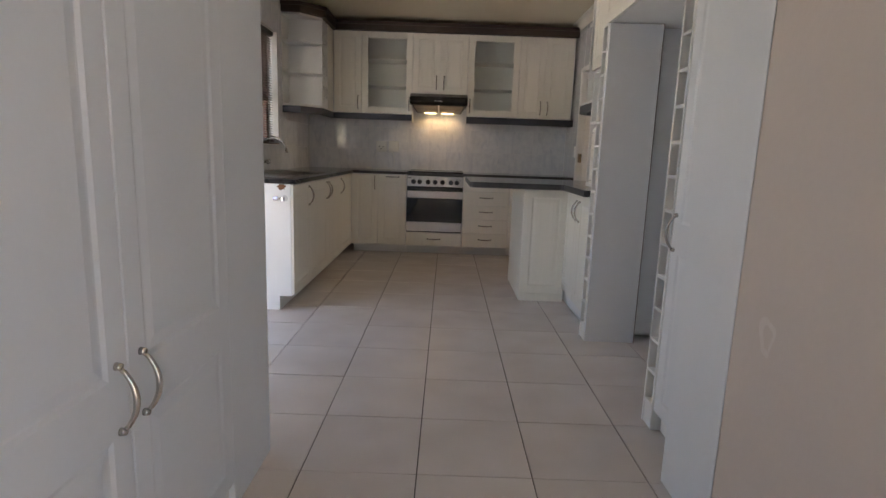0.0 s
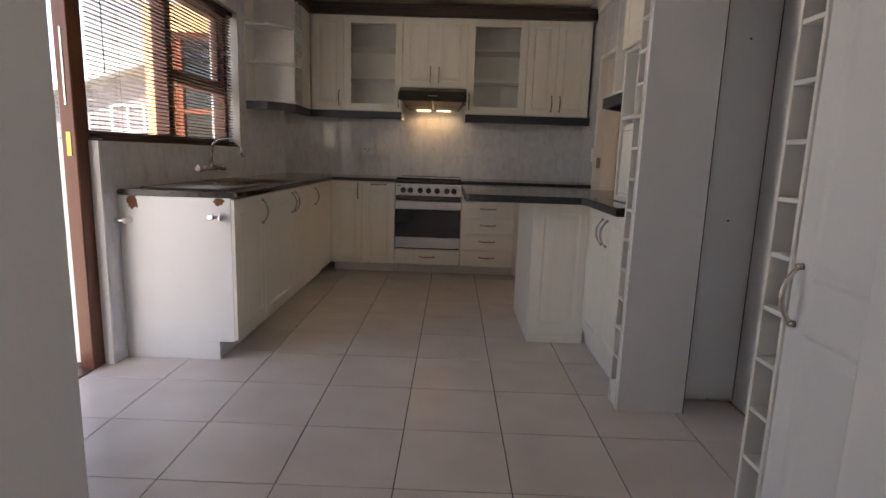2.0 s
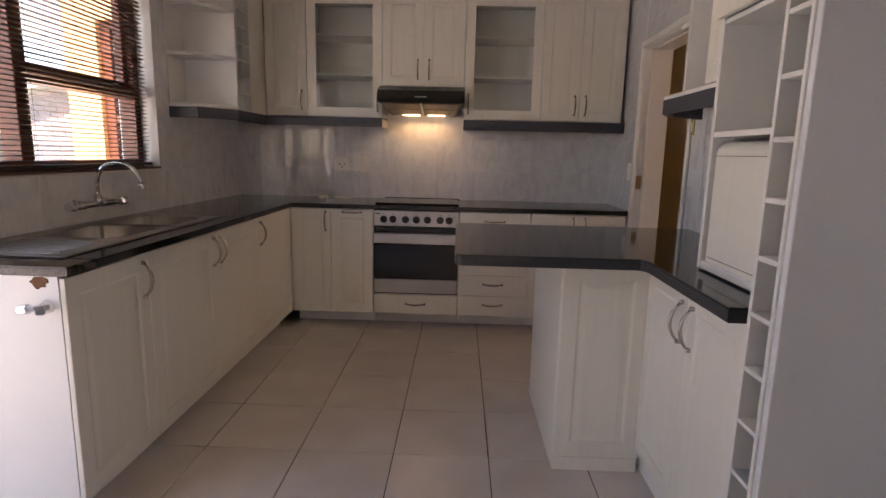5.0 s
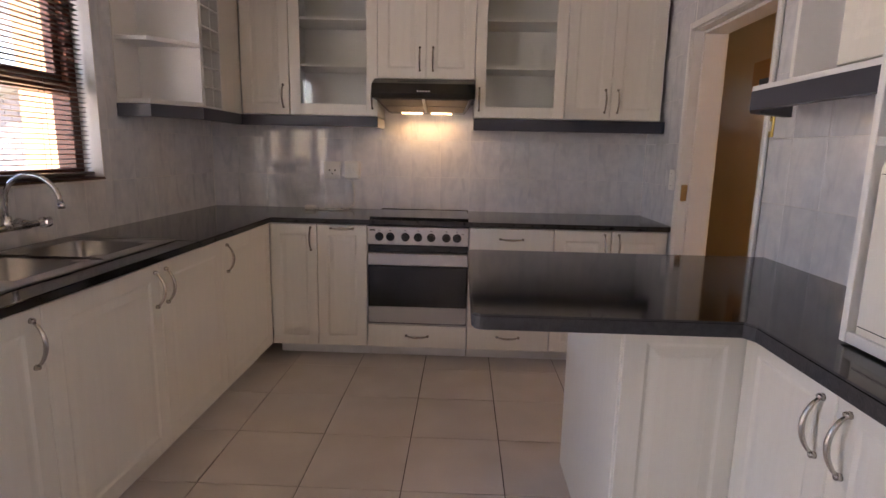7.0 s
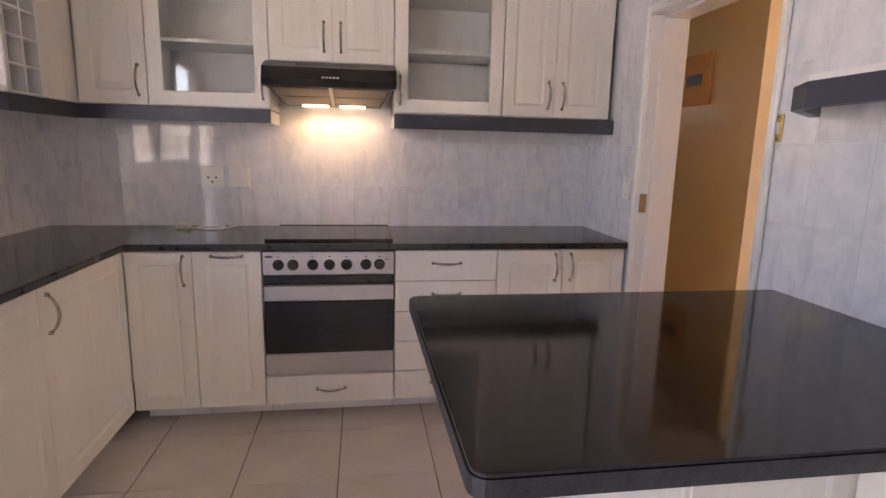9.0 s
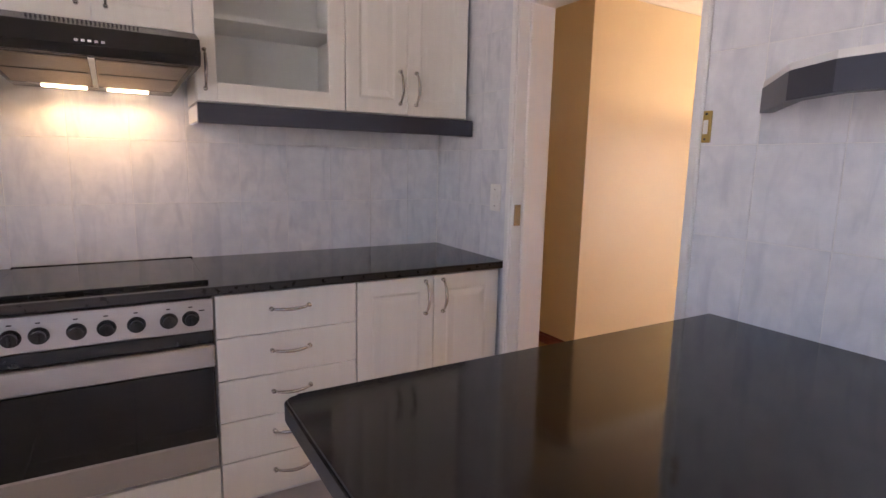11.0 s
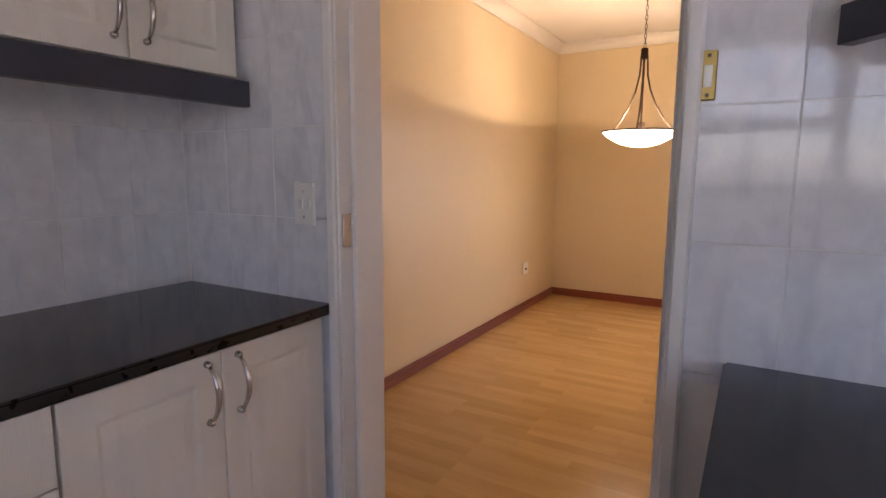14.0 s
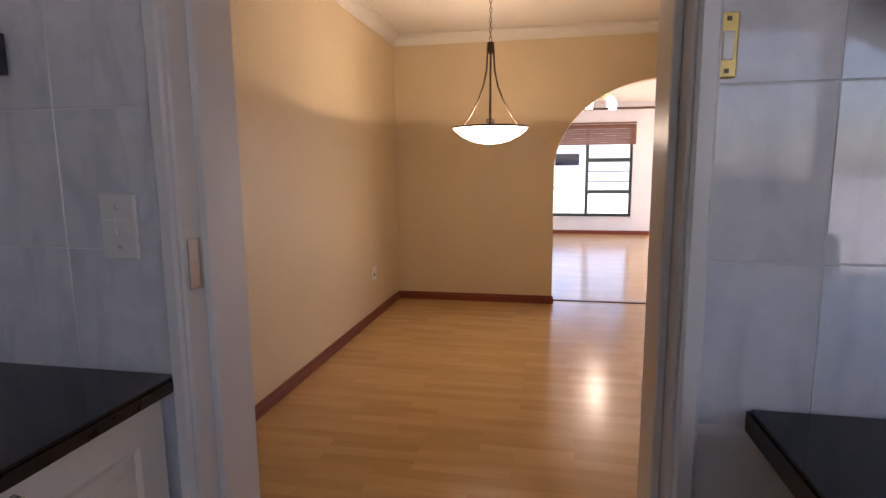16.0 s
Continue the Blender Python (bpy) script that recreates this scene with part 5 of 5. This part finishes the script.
box("plate", (1.466, 5.079, 1.372), (1.4745, 5.106, 1.458), BRASS, bp_, 0.002)
box("insert", (1.4635, 5.0855, 1.395), (1.4665, 5.0995, 1.433), PLASTIC, bp_, 0.001)
for z in (1.381, 1.449):
    box("screw", (1.4645, 5.0895, z - 0.003), (1.4665, 5.0955, z + 0.003), DARKPL, bp_, 0)
rs, m = plate("socket", (1.5675, 3.315, 1.341), "-x", 0.10, 0.10, "white wall socket at the back of the fridge recess", "socket")
for u, v in ((-0.02, 0.01), (0.02, 0.01), (0.0, -0.02)):
    on_plate(rs, m, "hole", (u - 0.005, -0.0098, v - 0.005), (u + 0.005, -0.0088, v + 0.005), DARKPL)
db = thing("distribution_board", (2.70, 7.4, 1.85), "cream electrical distribution board with a dark breaker window", "fuse box")
box("case", (2.675, 7.28, 1.70), (2.6985, 7.70, 2.08), FACE, db, 0.006)
box("window", (2.672, 7.38, 1.85), (2.676, 7.58, 1.93), DARKPL, db, 0.002)
ws, m = plate("socket", (4.95, 6.7785, 0.39), "-y", 0.11, 0.11, "white wall socket low on the ochre wall", "socket")
on_plate(ws, m, "hole", (-0.02, -0.0098, -0.02), (0.02, -0.0088, 0.0), DARKPL)


# ---- tiles, piece by piece ----
TILE_MESH = {}


def tile_mesh(w, h, thick, mat, bevel):
    key = (round(w, 3), round(h, 3), round(thick, 4), mat.name)
    if key not in TILE_MESH:
        bm = bmesh.new()
        add_box(bm, (0, 0, 0), (w, h, thick))
        es = [e for e in bm.edges if all(abs(v.co.z - thick) < 1e-7 for v in e.verts)]
        bmesh.ops.bevel(bm, geom=es, offset=bevel, segments=1, affect="EDGES")
        bmesh.ops.recalc_face_normals(bm, faces=bm.faces)
        me = bpy.data.meshes.new("tile")
        bm.to_mesh(me)
        bm.free()
        me.materials.append(mat)
        TILE_MESH[key] = me
    return TILE_MESH[key]


def tiles(parent, to_world, u0, u1, v0, v1, us, vs_, pu, pv, joint, thick, mat, bevel, seed, jitter=0.0004):
    """Tiles on a plane: u and v from the rectangle's grid origin (us, vs_), pitch (pu, pv), cut at the rectangle's edges."""
    r = random.Random(seed)
    i0, i1 = math.floor((u0 - us) / pu), math.ceil((u1 - us) / pu)
    j0, j1 = math.floor((v0 - vs_) / pv), math.ceil((v1 - vs_) / pv)
    for i in range(i0, i1):
        for j in range(j0, j1):
            a, b = max(us + i * pu + joint / 2, u0), min(us + (i + 1) * pu - joint / 2, u1)
            c, d = max(vs_ + j * pv + joint / 2, v0), min(vs_ + (j + 1) * pv - joint / 2, v1)
            if b - a < 0.012 or d - c < 0.012:
                continue
            o = new("tile", tile_mesh(b - a, d - c, thick, mat, bevel))
            o.parent = parent
            o.matrix_basis = to_world(a, c) @ pose(0, 0, r.uniform(-jitter, jitter), r.uniform(-0.12, 0.12), r.uniform(-0.12, 0.12), 0)


def on_back(u, v):
    return pose(u, YB, v, 90, 0, 0)


def on_right(u, v):
    return Matrix.Translation((XR, u, v)) @ Matrix(((0, 0, -1, 0), (1, 0, 0, 0), (0, 1, 0, 0), (0, 0, 0, 1)))


def on_left(u, v):
    return Matrix.Translation((XL, u, v)) @ Matrix(((0, 0, 1, 0), (1, 0, 0, 0), (0, 1, 0, 0), (0, 0, 0, 1)))


def on_floor(u, v):
    return pose(u, v, -0.006)


PU, PV, VS = 0.2, 0.2475, 1.117 - 2 * 0.2475
tiles(wall_back, on_back, -1.475, 1.47, 0.85, 1.72, -0.30, VS, PU, PV, 0.0025, T, TILE, 0.0008, 1)
tiles(wall_right, on_right, 4.0, DY0 - 0.001, 0.85, 2.47, 4.949, VS, PU, PV, 0.0025, T, TILE, 0.0008, 2)
tiles(wall_right, on_right, DY1 + 0.001, 6.588, 0.0, 2.47, 6.588, VS, PU, PV, 0.0025, T, TILE, 0.0008, 3)
tiles(wall_right, on_right, DY0, DY1, DZ + 0.002, 2.47, 4.949, VS, PU, PV, 0.0025, T, TILE, 0.0008, 4)
tiles(wall_left, on_left, 3.69, 5.43, 0.85, 1.124, 3.69, VS, PU, PV, 0.0025, T, TILE, 0.0008, 5)
tiles(wall_left, on_left, 3.69, 3.795, 0.0, 0.85, 3.69, VS, PU, PV, 0.0025, T, TILE, 0.0008, 6)
tiles(wall_left, on_left, 5.432, 6.588, 0.85, 2.47, 5.69, VS, PU, PV, 0.0025, T, TILE, 0.0008, 7)
tiles(wall_left, on_left, 2.662, 5.43, 2.132, 2.47, 3.69, VS, PU, PV, 0.0025, T, TILE, 0.0008, 8)
tiles(floor, on_floor, -1.54, 1.56, -2.6, 6.6, 0.05, 3.135, 0.4, 0.4, 0.0042, 0.006, FLOORT, 0.0012, 9, 0.0003)
